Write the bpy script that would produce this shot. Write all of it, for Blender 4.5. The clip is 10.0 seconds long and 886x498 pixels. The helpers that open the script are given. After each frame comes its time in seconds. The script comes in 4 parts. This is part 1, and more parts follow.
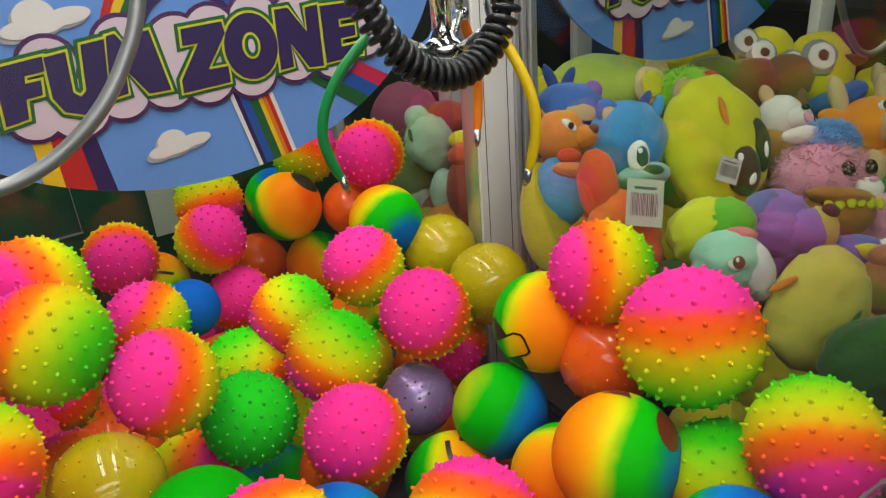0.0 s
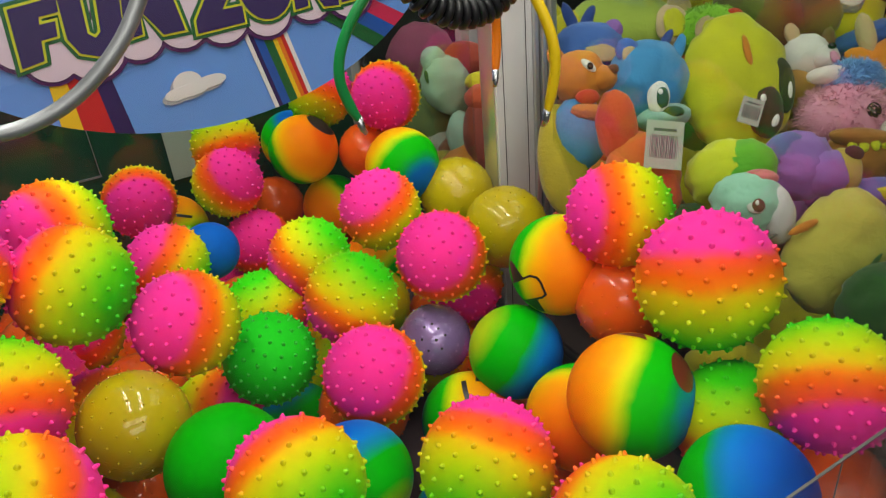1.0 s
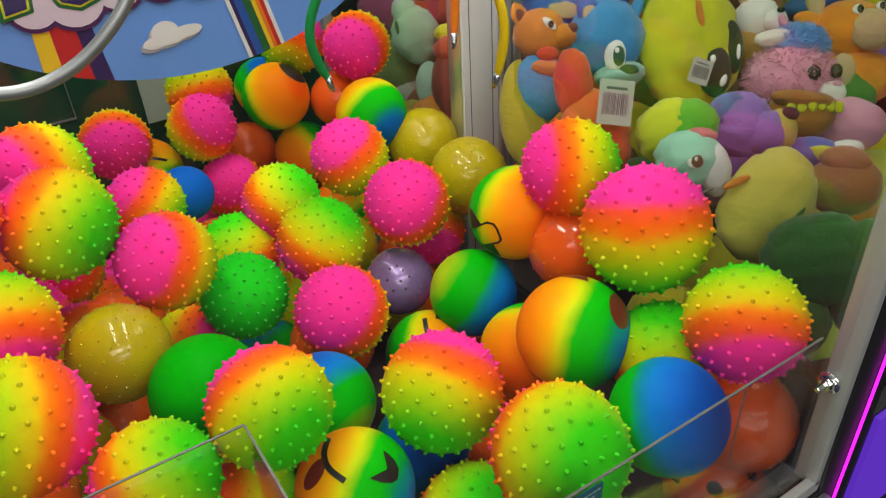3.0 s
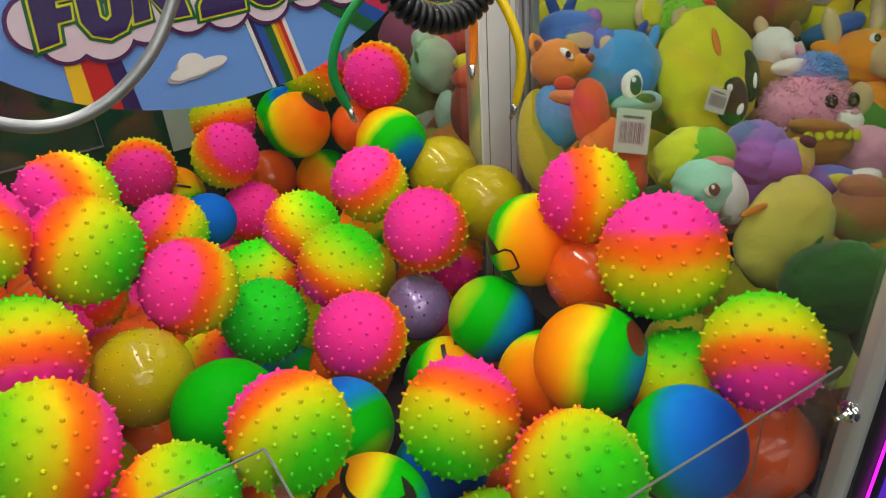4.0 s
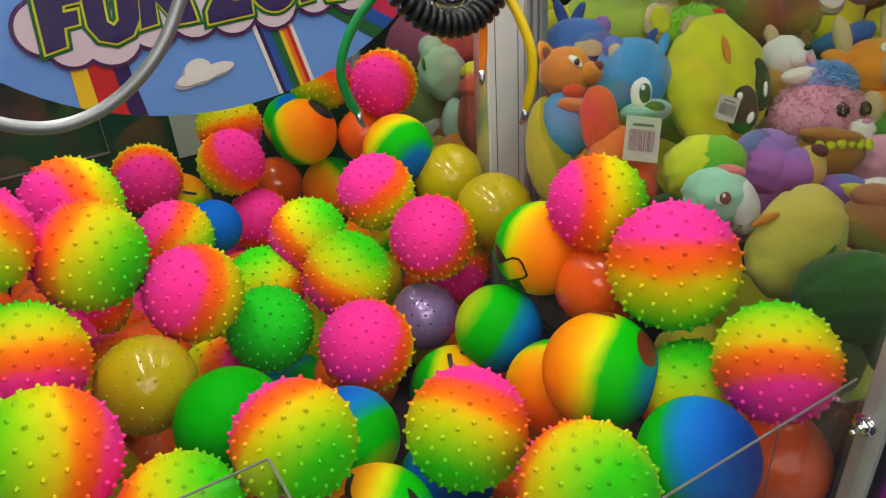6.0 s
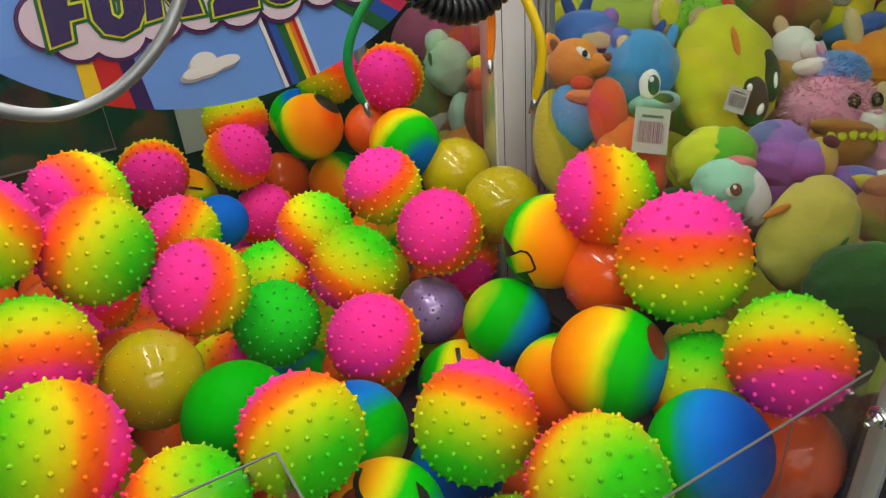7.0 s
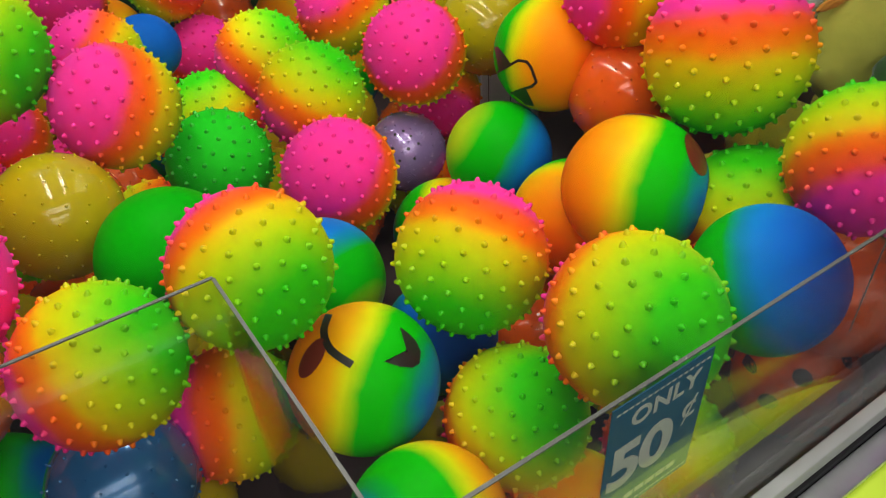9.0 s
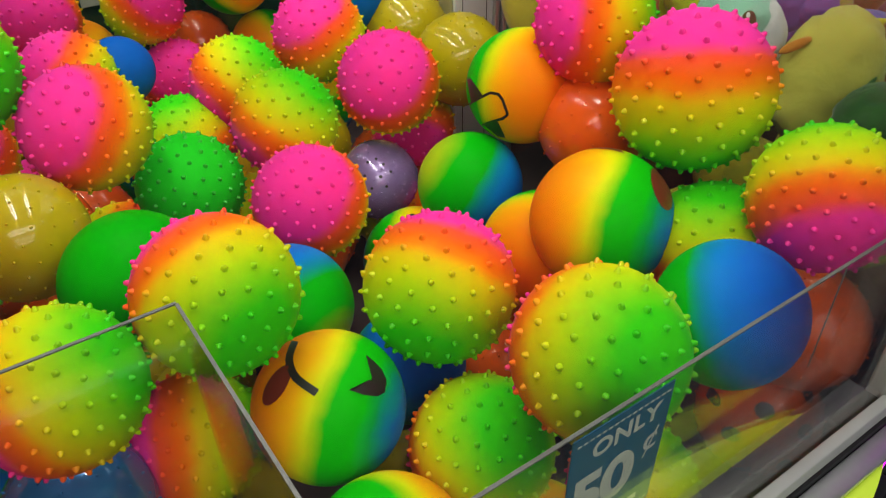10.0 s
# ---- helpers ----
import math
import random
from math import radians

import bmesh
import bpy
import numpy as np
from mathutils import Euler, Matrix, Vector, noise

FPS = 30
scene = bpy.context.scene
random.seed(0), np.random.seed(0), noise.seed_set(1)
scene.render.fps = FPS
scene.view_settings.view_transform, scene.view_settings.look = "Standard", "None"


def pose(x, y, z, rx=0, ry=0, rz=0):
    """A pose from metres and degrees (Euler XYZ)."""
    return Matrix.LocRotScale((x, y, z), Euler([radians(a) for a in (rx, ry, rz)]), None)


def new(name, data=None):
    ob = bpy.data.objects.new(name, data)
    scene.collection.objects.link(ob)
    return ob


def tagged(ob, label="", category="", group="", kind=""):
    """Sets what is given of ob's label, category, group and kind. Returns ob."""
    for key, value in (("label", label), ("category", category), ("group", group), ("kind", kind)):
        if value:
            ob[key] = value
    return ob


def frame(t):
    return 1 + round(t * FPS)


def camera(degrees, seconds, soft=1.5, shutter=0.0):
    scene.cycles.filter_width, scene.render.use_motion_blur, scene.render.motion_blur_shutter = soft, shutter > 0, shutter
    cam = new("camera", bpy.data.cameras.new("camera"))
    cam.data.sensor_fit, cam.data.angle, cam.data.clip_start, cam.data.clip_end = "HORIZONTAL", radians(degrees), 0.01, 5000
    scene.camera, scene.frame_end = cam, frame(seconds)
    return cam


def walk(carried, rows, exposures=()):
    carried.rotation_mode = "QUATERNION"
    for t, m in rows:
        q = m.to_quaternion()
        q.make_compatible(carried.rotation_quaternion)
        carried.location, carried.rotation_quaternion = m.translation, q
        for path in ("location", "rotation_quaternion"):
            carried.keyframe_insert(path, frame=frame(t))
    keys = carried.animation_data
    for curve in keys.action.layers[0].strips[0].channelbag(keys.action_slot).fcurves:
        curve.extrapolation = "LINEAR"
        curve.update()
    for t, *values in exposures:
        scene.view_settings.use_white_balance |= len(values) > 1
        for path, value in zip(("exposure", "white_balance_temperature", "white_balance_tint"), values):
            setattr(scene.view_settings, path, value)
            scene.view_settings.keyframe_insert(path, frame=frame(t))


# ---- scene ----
from functools import lru_cache

cam = camera(60.87, 10.0, soft=1.1)
PATH = [
    (0, 0.0302, -0.0484, 1.4617, 64.13, 4.19, -32.82),
    (0.5, 0.0286, -0.0453, 1.4579, 63.23, 3.39, -32.70),
    (1, 0.0279, -0.0493, 1.4599, 60.01, 4.72, -31.74),
    (1.5, 0.0254, -0.0476, 1.4616, 59.79, 4.26, -31.60),
    (2, 0.0210, -0.0508, 1.4635, 59.87, 4.16, -31.33),
    (2.5, 0.0198, -0.0744, 1.4915, 60.93, 3.13, -31.70),
    (2.7, 0.0219, -0.0948, 1.4911, 60.16, 3.08, -32.16),
    (3, 0.0047, -0.1183, 1.5017, 55.85, 2.78, -33.01),
    (3.2, -0.0006, -0.1255, 1.5102, 56.18, 3.21, -32.29),
    (4.3, -0.0003, -0.1268, 1.5094, 58.62, 3.42, -31.64),
    (4.5, -0.0021, -0.1253, 1.5103, 59.08, 3.27, -31.61),
    (5, 0.0013, -0.1220, 1.5040, 59.03, 3.43, -31.58),
    (5.5, 0.0014, -0.1176, 1.5027, 58.59, 3.31, -31.30),
    (5.7, 0.0011, -0.1168, 1.5018, 58.61, 3.26, -31.24),
    (6.8, 0.0008, -0.1163, 1.5009, 58.60, 3.64, -31.30),
    (7, 0.0006, -0.1121, 1.4919, 58.46, 3.72, -30.97),
    (7.2, -0.0058, -0.0919, 1.4648, 58.14, 3.68, -31.24),
    (7.5, 0.0076, -0.0518, 1.4010, 56.62, 4.99, -31.28),
    (7.8, 0.0186, -0.0065, 1.3258, 52.74, 4.74, -32.49),
    (8, 0.0209, 0.0049, 1.3025, 51.01, 4.84, -32.72),
    (8.5, 0.0255, 0.0073, 1.2961, 49.61, 4.43, -33.13),
    (9, 0.0254, 0.0050, 1.2976, 50.74, 2.81, -34.00),
    (9.5, 0.0323, 0.0036, 1.2973, 50.77, 2.70, -34.75),
    (10, 0.0295, 0.0000, 1.3012, 52.77, 0.78, -34.86),
]
walk(cam, [(t, pose(x, y, z, rx, ry, rz)) for t, x, y, z, rx, ry, rz in PATH])

# ---- light ----
world = bpy.data.worlds.new("world")
scene.world = world
world.use_nodes = True
world.node_tree.nodes["Background"].inputs[0].default_value = (0.62, 0.6, 0.56, 1)
world.node_tree.nodes["Background"].inputs[1].default_value = 0.05
scene.view_settings.exposure = -0.05


def area_lamp(name, m, sx, sy, watts, colour=(1, 1, 1)):
    data = bpy.data.lights.new(name, "AREA")
    data.shape, data.size, data.size_y, data.energy, data.color = "RECTANGLE", sx, sy, watts, colour
    ob = new(name, data)
    ob.matrix_world = m
    return ob


# pairs of light tubes under the front of the ball cabinet's roof
for x in (0.02, 0.08, 0.46, 0.52):
    area_lamp("cabinet_light", pose(x, 0.62, 1.925), 0.028, 0.86, 3.1, (1, 0.97, 0.90))
# unseen rear lamps, added to brighten the balls behind the banner
for x in (0.05, 0.50):
    area_lamp("cabinet_light", pose(x, 1.38, 1.925), 0.03, 0.50, 4.2, (1, 0.97, 0.92))
# unseen broad lamps over the toys, the rear one added to brighten the gap
area_lamp("cabinet_light", pose(1.35, 0.66, 1.925), 0.8, 0.7, 4.0, (1, 0.97, 0.9))
area_lamp("cabinet_light", pose(1.35, 1.40, 1.925), 0.8, 0.4, 3.2, (1, 0.97, 0.9))
# unseen lamps under the hall ceiling behind the player, added as low front fill
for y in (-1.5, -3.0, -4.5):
    area_lamp("hall_fill", pose(-0.6, y, 2.9), 4.0, 0.8, 52, (1, 0.97, 0.90))


# ---- materials ----
def material(name, rough=0.5, metal=0.0, colour=(0.5, 0.5, 0.5), coat=0.0, vary=0.0, scale=60.0, bump=0.0, bump_scale=300.0, sss=0.0, trans=0.0, sheen=0.0, relief=0.002):
    m = bpy.data.materials.new(name)
    m.use_nodes = True
    nt = m.node_tree
    b = nt.nodes["Principled BSDF"]
    b.inputs["Base Color"].default_value = (*colour, 1)
    b.inputs["Roughness"].default_value = rough
    b.inputs["Metallic"].default_value = metal
    b.inputs["Coat Weight"].default_value = coat
    b.inputs["Coat Roughness"].default_value = 0.035
    b.inputs["Transmission Weight"].default_value = trans
    b.inputs["Sheen Weight"].default_value = sheen
    if sss:
        b.inputs["Subsurface Weight"].default_value = sss
        b.inputs["Subsurface Radius"].default_value = (0.01, 0.01, 0.01)
        b.inputs["Subsurface Scale"].default_value = 0.5
    co = nt.nodes.new("ShaderNodeTexCoord")
    if vary:
        nz = nt.nodes.new("ShaderNodeTexNoise")
        nz.inputs["Scale"].default_value = scale
        nz.inputs["Detail"].default_value = 5
        nt.links.new(co.outputs["Object"], nz.inputs["Vector"])
        mx = nt.nodes.new("ShaderNodeMix")
        mx.data_type = "RGBA"
        mx.inputs["A"].default_value = (*[c * (1 - vary) for c in colour], 1)
        mx.inputs["B"].default_value = (*[min(1, c * (1 + vary)) for c in colour], 1)
        nt.links.new(nz.outputs["Fac"], mx.inputs["Factor"])
        nt.links.new(mx.outputs["Result"], b.inputs["Base Color"])
        rr = nt.nodes.new("ShaderNodeMapRange")
        rr.inputs["To Min"].default_value = max(0.02, rough - 0.08)
        rr.inputs["To Max"].default_value = min(1, rough + 0.08)
        nt.links.new(nz.outputs["Fac"], rr.inputs["Value"])
        nt.links.new(rr.outputs["Result"], b.inputs["Roughness"])
    if bump:
        n2 = nt.nodes.new("ShaderNodeTexNoise")
        n2.inputs["Scale"].default_value = bump_scale
        n2.inputs["Detail"].default_value = 3
        nt.links.new(co.outputs["Object"], n2.inputs["Vector"])
        bp = nt.nodes.new("ShaderNodeBump")
        bp.inputs["Strength"].default_value = bump
        bp.inputs["Distance"].default_value = relief
        nt.links.new(n2.outputs["Fac"], bp.inputs["Height"])
        nt.links.new(bp.outputs["Normal"], b.inputs["Normal"])
    return m


def banded(name, stops, rough, gain=1.0, scuff=0.06, soft=0.7, shine=0.04):
    """Sprayed colour bands along the ball's own z axis (unit ball), soft and uneven at their borders."""
    m = material(name, rough)
    nt = m.node_tree
    b = nt.nodes["Principled BSDF"]
    co = nt.nodes.new("ShaderNodeTexCoord")
    nrm = nt.nodes.new("ShaderNodeVectorMath")
    nrm.operation = "NORMALIZE"
    nt.links.new(co.outputs["Object"], nrm.inputs[0])
    sep = nt.nodes.new("ShaderNodeSeparateXYZ")
    nt.links.new(nrm.outputs["Vector"], sep.inputs["Vector"])
    nz = nt.nodes.new("ShaderNodeTexNoise")
    nz.inputs["Scale"].default_value = 1.6
    nt.links.new(nrm.outputs["Vector"], nz.inputs["Vector"])
    ad = nt.nodes.new("ShaderNodeMath")
    ad.operation = "MULTIPLY_ADD"
    ad.inputs[1].default_value = 0.22
    nt.links.new(nz.outputs["Fac"], ad.inputs[0])
    nt.links.new(sep.outputs["Z"], ad.inputs[2])
    mr = nt.nodes.new("ShaderNodeMapRange")
    mr.inputs["From Min"].default_value = -0.89
    mr.inputs["From Max"].default_value = 1.11
    nt.links.new(ad.outputs["Value"], mr.inputs["Value"])
    ramp = nt.nodes.new("ShaderNodeValToRGB")
    el = ramp.color_ramp.elements
    while len(el) < len(stops):
        el.new(0.5)
    for e, (p, c) in zip(el, stops):
        e.position, e.color = p, (*[v * gain for v in c], 1)
    nt.links.new(mr.outputs["Result"], ramp.inputs["Fac"])
    fine = nt.nodes.new("ShaderNodeTexNoise")
    fine.inputs["Scale"].default_value = 14
    fine.inputs["Detail"].default_value = 6
    nt.links.new(nrm.outputs["Vector"], fine.inputs["Vector"])
    fr = nt.nodes.new("ShaderNodeMapRange")
    fr.inputs["To Min"].default_value = 1 - scuff
    fr.inputs["To Max"].default_value = 1.0
    nt.links.new(fine.outputs["Fac"], fr.inputs["Value"])
    mul = nt.nodes.new("ShaderNodeMix")
    mul.data_type, mul.blend_type = "RGBA", "MULTIPLY"
    mul.inputs["Factor"].default_value = 1
    nt.links.new(ramp.outputs["Color"], mul.inputs["A"])
    nt.links.new(fr.outputs["Result"], mul.inputs["B"])
    nt.links.new(mul.outputs["Result"], b.inputs["Base Color"])
    b.inputs["Specular IOR Level"].default_value = shine
    b.inputs["Subsurface Weight"].default_value = soft
    b.inputs["Subsurface Radius"].default_value = (1, 0.7, 0.4)
    b.inputs["Subsurface Scale"].default_value = 0.04
    return m


PINK, ORANGE, YELLOW, GREEN = (1.0, 0.036, 0.34), (1.0, 0.15, 0.003), (0.56, 0.66, 0.002), (0.04, 0.60, 0.003)
SPIKY = [(0.0, GREEN), (0.07, GREEN), (0.18, (0.25, 0.64, 0.004)), (0.32, YELLOW), (0.46, (0.80, 0.56, 0.003)), (0.55, (1.0, 0.24, 0.003)), (0.62, ORANGE), (0.71, (1.0, 0.09, 0.03)), (0.79, PINK), (1.0, PINK)]
RED_O, AMBER, BLUE = (1.0, 0.10, 0.003), (1.0, 0.30, 0.002), (0.004, 0.14, 0.50)
SMOOTH = [(0.0, BLUE), (0.05, BLUE), (0.14, (0.003, 0.36, 0.06)), (0.21, (0.004, 0.50, 0.002)), (0.38, (0.006, 0.52, 0.002)), (0.50, (0.72, 0.74, 0.003)), (0.62, (1.0, 0.46, 0.002)), (0.78, AMBER), (0.92, (1.0, 0.24, 0.002)), (1.0, RED_O)]
M_SPIKY = banded("rainbow vinyl", SPIKY, 0.5)
M_STUD = banded("rainbow vinyl studs", SPIKY, 0.32, 0.97, 0.03, 0.0, 0.22)
M_EMOJI = banded("rainbow rubber", SMOOTH, 0.40)
SEA = [(0.0, (0.003, 0.05, 0.32)), (0.20, (0.004, 0.14, 0.60)), (0.36, (0.004, 0.22, 0.66)), (0.46, (0.004, 0.26, 0.40)), (0.58, (0.002, 0.44, 0.003)), (0.82, (0.002, 0.50, 0.002)), (0.96, (0.42, 0.60, 0.01))]
M_SEA = banded("green and blue rubber", SEA, 0.42)
M_GREEN = material("green rubber", 0.42, colour=(0.001, 0.40, 0.001), vary=0.12, scale=8)
M_COBALT = material("blue rubber", 0.45, colour=(0.004, 0.11, 0.50), vary=0.12, scale=8)
M_LIME = material("pale green vinyl", 0.5, colour=(0.015, 0.58, 0.015), vary=0.1, scale=8)
for m in (M_GREEN, M_LIME, M_COBALT):
    m.node_tree.nodes["Principled BSDF"].inputs["Specular IOR Level"].default_value = 0.03
M_GOLD = material("gold pearl vinyl", 0.5, colour=(0.46, 0.36, 0.001), coat=0.8, vary=0.12, scale=9, sss=0.2)
M_RED = material("red pearl vinyl", 0.35, colour=(0.84, 0.12, 0.008), coat=1.0, vary=0.12, scale=9, sss=0.2)
for m in (M_GOLD, M_RED):
    m.node_tree.nodes["Principled BSDF"].inputs["Specular IOR Level"].default_value = 0.1
M_PURPLE = material("purple pearl vinyl", 0.25, 0.25, colour=(0.34, 0.22, 0.50), coat=0.7, vary=0.12, scale=9)
M_BLUE = material("blue pearl vinyl", 0.22, 0.3, colour=(0.03, 0.17, 0.42), coat=1.0, vary=0.12, scale=9)
M_INK = material("black ink", 0.4, colour=(0.015, 0.012, 0.01), vary=0.2)
M_TONGUE = material("dark red ink", 0.4, colour=(0.16, 0.02, 0.01), vary=0.2)
M_CHROME = material("chrome", 0.09, 1.0, colour=(0.82, 0.83, 0.85), vary=0.05, scale=90)
M_STEEL = material("brushed steel", 0.28, 1.0, colour=(0.6, 0.61, 0.63), vary=0.1, scale=200)
M_SATIN = material("satin steel", 0.45, 0.7, colour=(0.31, 0.32, 0.33), vary=0.08, scale=150)
M_ALU = material("anodised aluminium", 0.38, 0.85, colour=(0.66, 0.68, 0.7), vary=0.08, scale=60)
M_FRAME = material("pale anodised frame", 0.5, 0.35, colour=(0.46, 0.48, 0.47), vary=0.08, scale=50)
M_STRIP = material("white enamelled strip", 0.4, colour=(0.70, 0.71, 0.71), vary=0.05, scale=25)
M_BLACK = material("black rubber cable", 0.3, colour=(0.012, 0.012, 0.013), vary=0.2, scale=80)
M_DARK = material("dark painted panel", 0.5, colour=(0.012, 0.013, 0.014), vary=0.3, scale=6)
def glow(name, colour, strength):
    m = bpy.data.materials.new(name)
    m.use_nodes = True
    b = m.node_tree.nodes["Principled BSDF"]
    b.inputs["Base Color"].default_value = (*[0.2 * c for c in colour], 1)
    b.inputs["Emission Color"].default_value = (*colour, 1)
    b.inputs["Emission Strength"].default_value = strength
    return m


# the blotchy green paints in reflections on the dark glass
M_BACK = material("dark glass with green reflections painted in", 0.08, colour=(0.010, 0.055, 0.028), vary=0.7, scale=5, coat=0.6)
M_BACK.node_tree.nodes["Principled BSDF"].inputs["IOR"].default_value = 1.6
M_LIME_P = material("lime printed panel", 0.4, colour=(0.58, 0.80, 0.05), vary=0.12, scale=9)
# emission stands in for the LED light that falls on the panel
M_PURPLE_P = glow("purple panel glowing for LED light", (0.16, 0.04, 0.75), 0.6)
M_FLOORCARPET = material("dark patterned carpet", 0.95, colour=(0.03, 0.03, 0.05), vary=0.6, scale=14, bump=0.6)
# grey kept pale so the unseen hall shell bounces fill light
M_WALL_BOUNCE = material("grey painted wall", 0.75, colour=(0.45, 0.45, 0.44), vary=0.25, scale=3, bump=0.2, bump_scale=80)
M_BED = material("dark bed liner", 0.7, colour=(0.05, 0.03, 0.03), vary=0.3, scale=12)
M_PAPER = material("white card", 0.6, colour=(0.42, 0.43, 0.40), vary=0.06, scale=20)
M_PRINT = material("grey print", 0.6, colour=(0.08, 0.08, 0.08), vary=0.1)
M_FG = material("green vinyl sleeve", 0.4, colour=(0.005, 0.25, 0.05), vary=0.1, scale=40)
M_FY = material("yellow vinyl sleeve", 0.4, colour=(0.85, 0.58, 0.003), vary=0.1, scale=40)
M_FO = material("orange vinyl sleeve", 0.4, colour=(0.9, 0.22, 0.004), vary=0.1, scale=40)


def pane_material(name, tint, gloss=1.0):
    m = bpy.data.materials.new(name)
    m.use_nodes = True
    nt = m.node_tree
    nt.nodes.remove(nt.nodes["Principled BSDF"])
    out = nt.nodes["Material Output"]
    tr = nt.nodes.new("ShaderNodeBsdfTransparent")
    tr.inputs["Color"].default_value = (*tint, 1)
    gl = nt.nodes.new("ShaderNodeBsdfGlossy")
    gl.inputs["Roughness"].default_value = 0.02
    fr = nt.nodes.new("ShaderNodeLayerWeight")
    pw = nt.nodes.new("ShaderNodeMath")
    pw.operation = "POWER"
    pw.inputs[1].default_value = 5
    nt.links.new(fr.outputs["Facing"], pw.inputs[0])
    mu = nt.nodes.new("ShaderNodeMath")
    mu.operation = "MULTIPLY_ADD"
    mu.inputs[1].default_value = 0.92 * gloss
    mu.inputs[2].default_value = 0.045 * gloss
    nt.links.new(pw.outputs["Value"], mu.inputs[0])
    mx = nt.nodes.new("ShaderNodeMixShader")
    nt.links.new(mu.outputs["Value"], mx.inputs["Fac"])
    nt.links.new(tr.outputs["BSDF"], mx.inputs[1])
    nt.links.new(gl.outputs["BSDF"], mx.inputs[2])
    nt.links.new(mx.outputs["Shader"], out.inputs["Surface"])
    return m


M_GLASS = pane_material("cabinet glass", (0.985, 0.99, 0.98), 1.0)
M_SIDEGLASS = pane_material("tinted side glass", (0.86, 0.89, 0.83), 1.0)
M_ACRYLIC = pane_material("clear acrylic", (0.95, 0.95, 0.94), 1.0)
M_EDGE = material("frosted acrylic edge", 0.35, colour=(0.13, 0.13, 0.115), vary=0.15, scale=40)


M_LED = glow("magenta light strip", (0.9, 0.02, 0.9), 1.6)


# ---- mesh helpers ----
def mesh_of(name, bm, mat, smooth=True):
    me = bpy.data.meshes.new(name)
    bm.to_mesh(me)
    bm.free()
    for p in me.polygons:
        p.use_smooth = smooth
    me.materials.append(mat)
    return me


def part(name, bm, mat, parent=None, label="", smooth=True, m=None):
    ob = new(name, mesh_of(name, bm, mat, smooth))
    if parent:
        ob.parent = parent
    if m is not None:
        ob.matrix_basis = m
    if label:
        ob["label"] = label
    return ob


def box(x0, y0, z0, x1, y1, z1, bevel=0.0, bm=None):
    bm = bm or bmesh.new()
    m = Matrix.Translation(((x0 + x1) / 2, (y0 + y1) / 2, (z0 + z1) / 2)) @ Matrix.Diagonal((x1 - x0, y1 - y0, z1 - z0, 1))
    r = bmesh.ops.create_cube(bm, size=1, matrix=m)
    if bevel:
        bmesh.ops.bevel(bm, geom=list({e for v in r["verts"] for e in v.link_edges}), offset=bevel, segments=2, affect="EDGES", profile=0.5)
    return bm


def lathe(profile, n=32, bm=None, m=Matrix()):
    """Turned body: profile of (radius, z)."""
    bm = bm or bmesh.new()
    rings = []
    for r, z in profile:
        rings.append([bm.verts.new(m @ Vector((r * math.cos(2 * math.pi * i / n), r * math.sin(2 * math.pi * i / n), z))) for i in range(n)])
    for a, b in zip(rings, rings[1:]):
        for i in range(n):
            bm.faces.new((a[i], a[(i + 1) % n], b[(i + 1) % n], b[i]))
    bm.faces.new(rings[0][::-1])
    bm.faces.new(rings[-1])
    return bm


def sweep(points, radii, n=12, bm=None, flat=1.0):
    """A tube of changing radius along points, rounded by the caller's own points."""
    bm = bm or bmesh.new()
    pts = [Vector(p) for p in points]
    rings = []
    side = None
    for i, p in enumerate(pts):
        d = (pts[min(i + 1, len(pts) - 1)] - pts[max(i - 1, 0)]).normalized()
        if side is None:
            side = d.orthogonal().normalized()
        side = (side - d * side.dot(d)).normalized()
        up = d.cross(side)
        r = radii[i] if isinstance(radii, (list, tuple)) else radii
        rings.append([bm.verts.new(p + side * r * math.cos(2 * math.pi * k / n) + up * r * flat * math.sin(2 * math.pi * k / n)) for k in range(n)])
    for a, b in zip(rings, rings[1:]):
        for i in range(n):
            bm.faces.new((a[i], a[(i + 1) % n], b[(i + 1) % n], b[i]))
    bm.faces.new(rings[0][::-1])
    bm.faces.new(rings[-1])
    return bm


def spline(points, steps=8):
    """Catmull-Rom through points."""
    pts = [Vector(p) for p in points]
    out = []
    for i in range(len(pts) - 1):
        p0, p1, p2, p3 = pts[max(i - 1, 0)], pts[i], pts[i + 1], pts[min(i + 2, len(pts) - 1)]
        for k in range(steps):
            t = k / steps
            out.append(0.5 * ((2 * p1) + (p2 - p0) * t + (2 * p0 - 5 * p1 + 4 * p2 - p3) * t * t + (3 * p1 - p0 - 3 * p2 + p3) * t ** 3))
    return out + [pts[-1]]


def slab(outline, y0, y1, bm=None):
    """A flat shape cut from board: outline of (x, z), between two depths."""
    bm = bm or bmesh.new()
    a = [bm.verts.new((x, y0, z)) for x, z in outline]
    b = [bm.verts.new((x, y1, z)) for x, z in outline]
    n = len(outline)
    bm.faces.new(a)
    bm.faces.new(b[::-1])
    for i in range(n):
        bm.faces.new((a[(i + 1) % n], a[i], b[i], b[(i + 1) % n]))
    bmesh.ops.recalc_face_normals(bm, faces=bm.faces)
    return bm


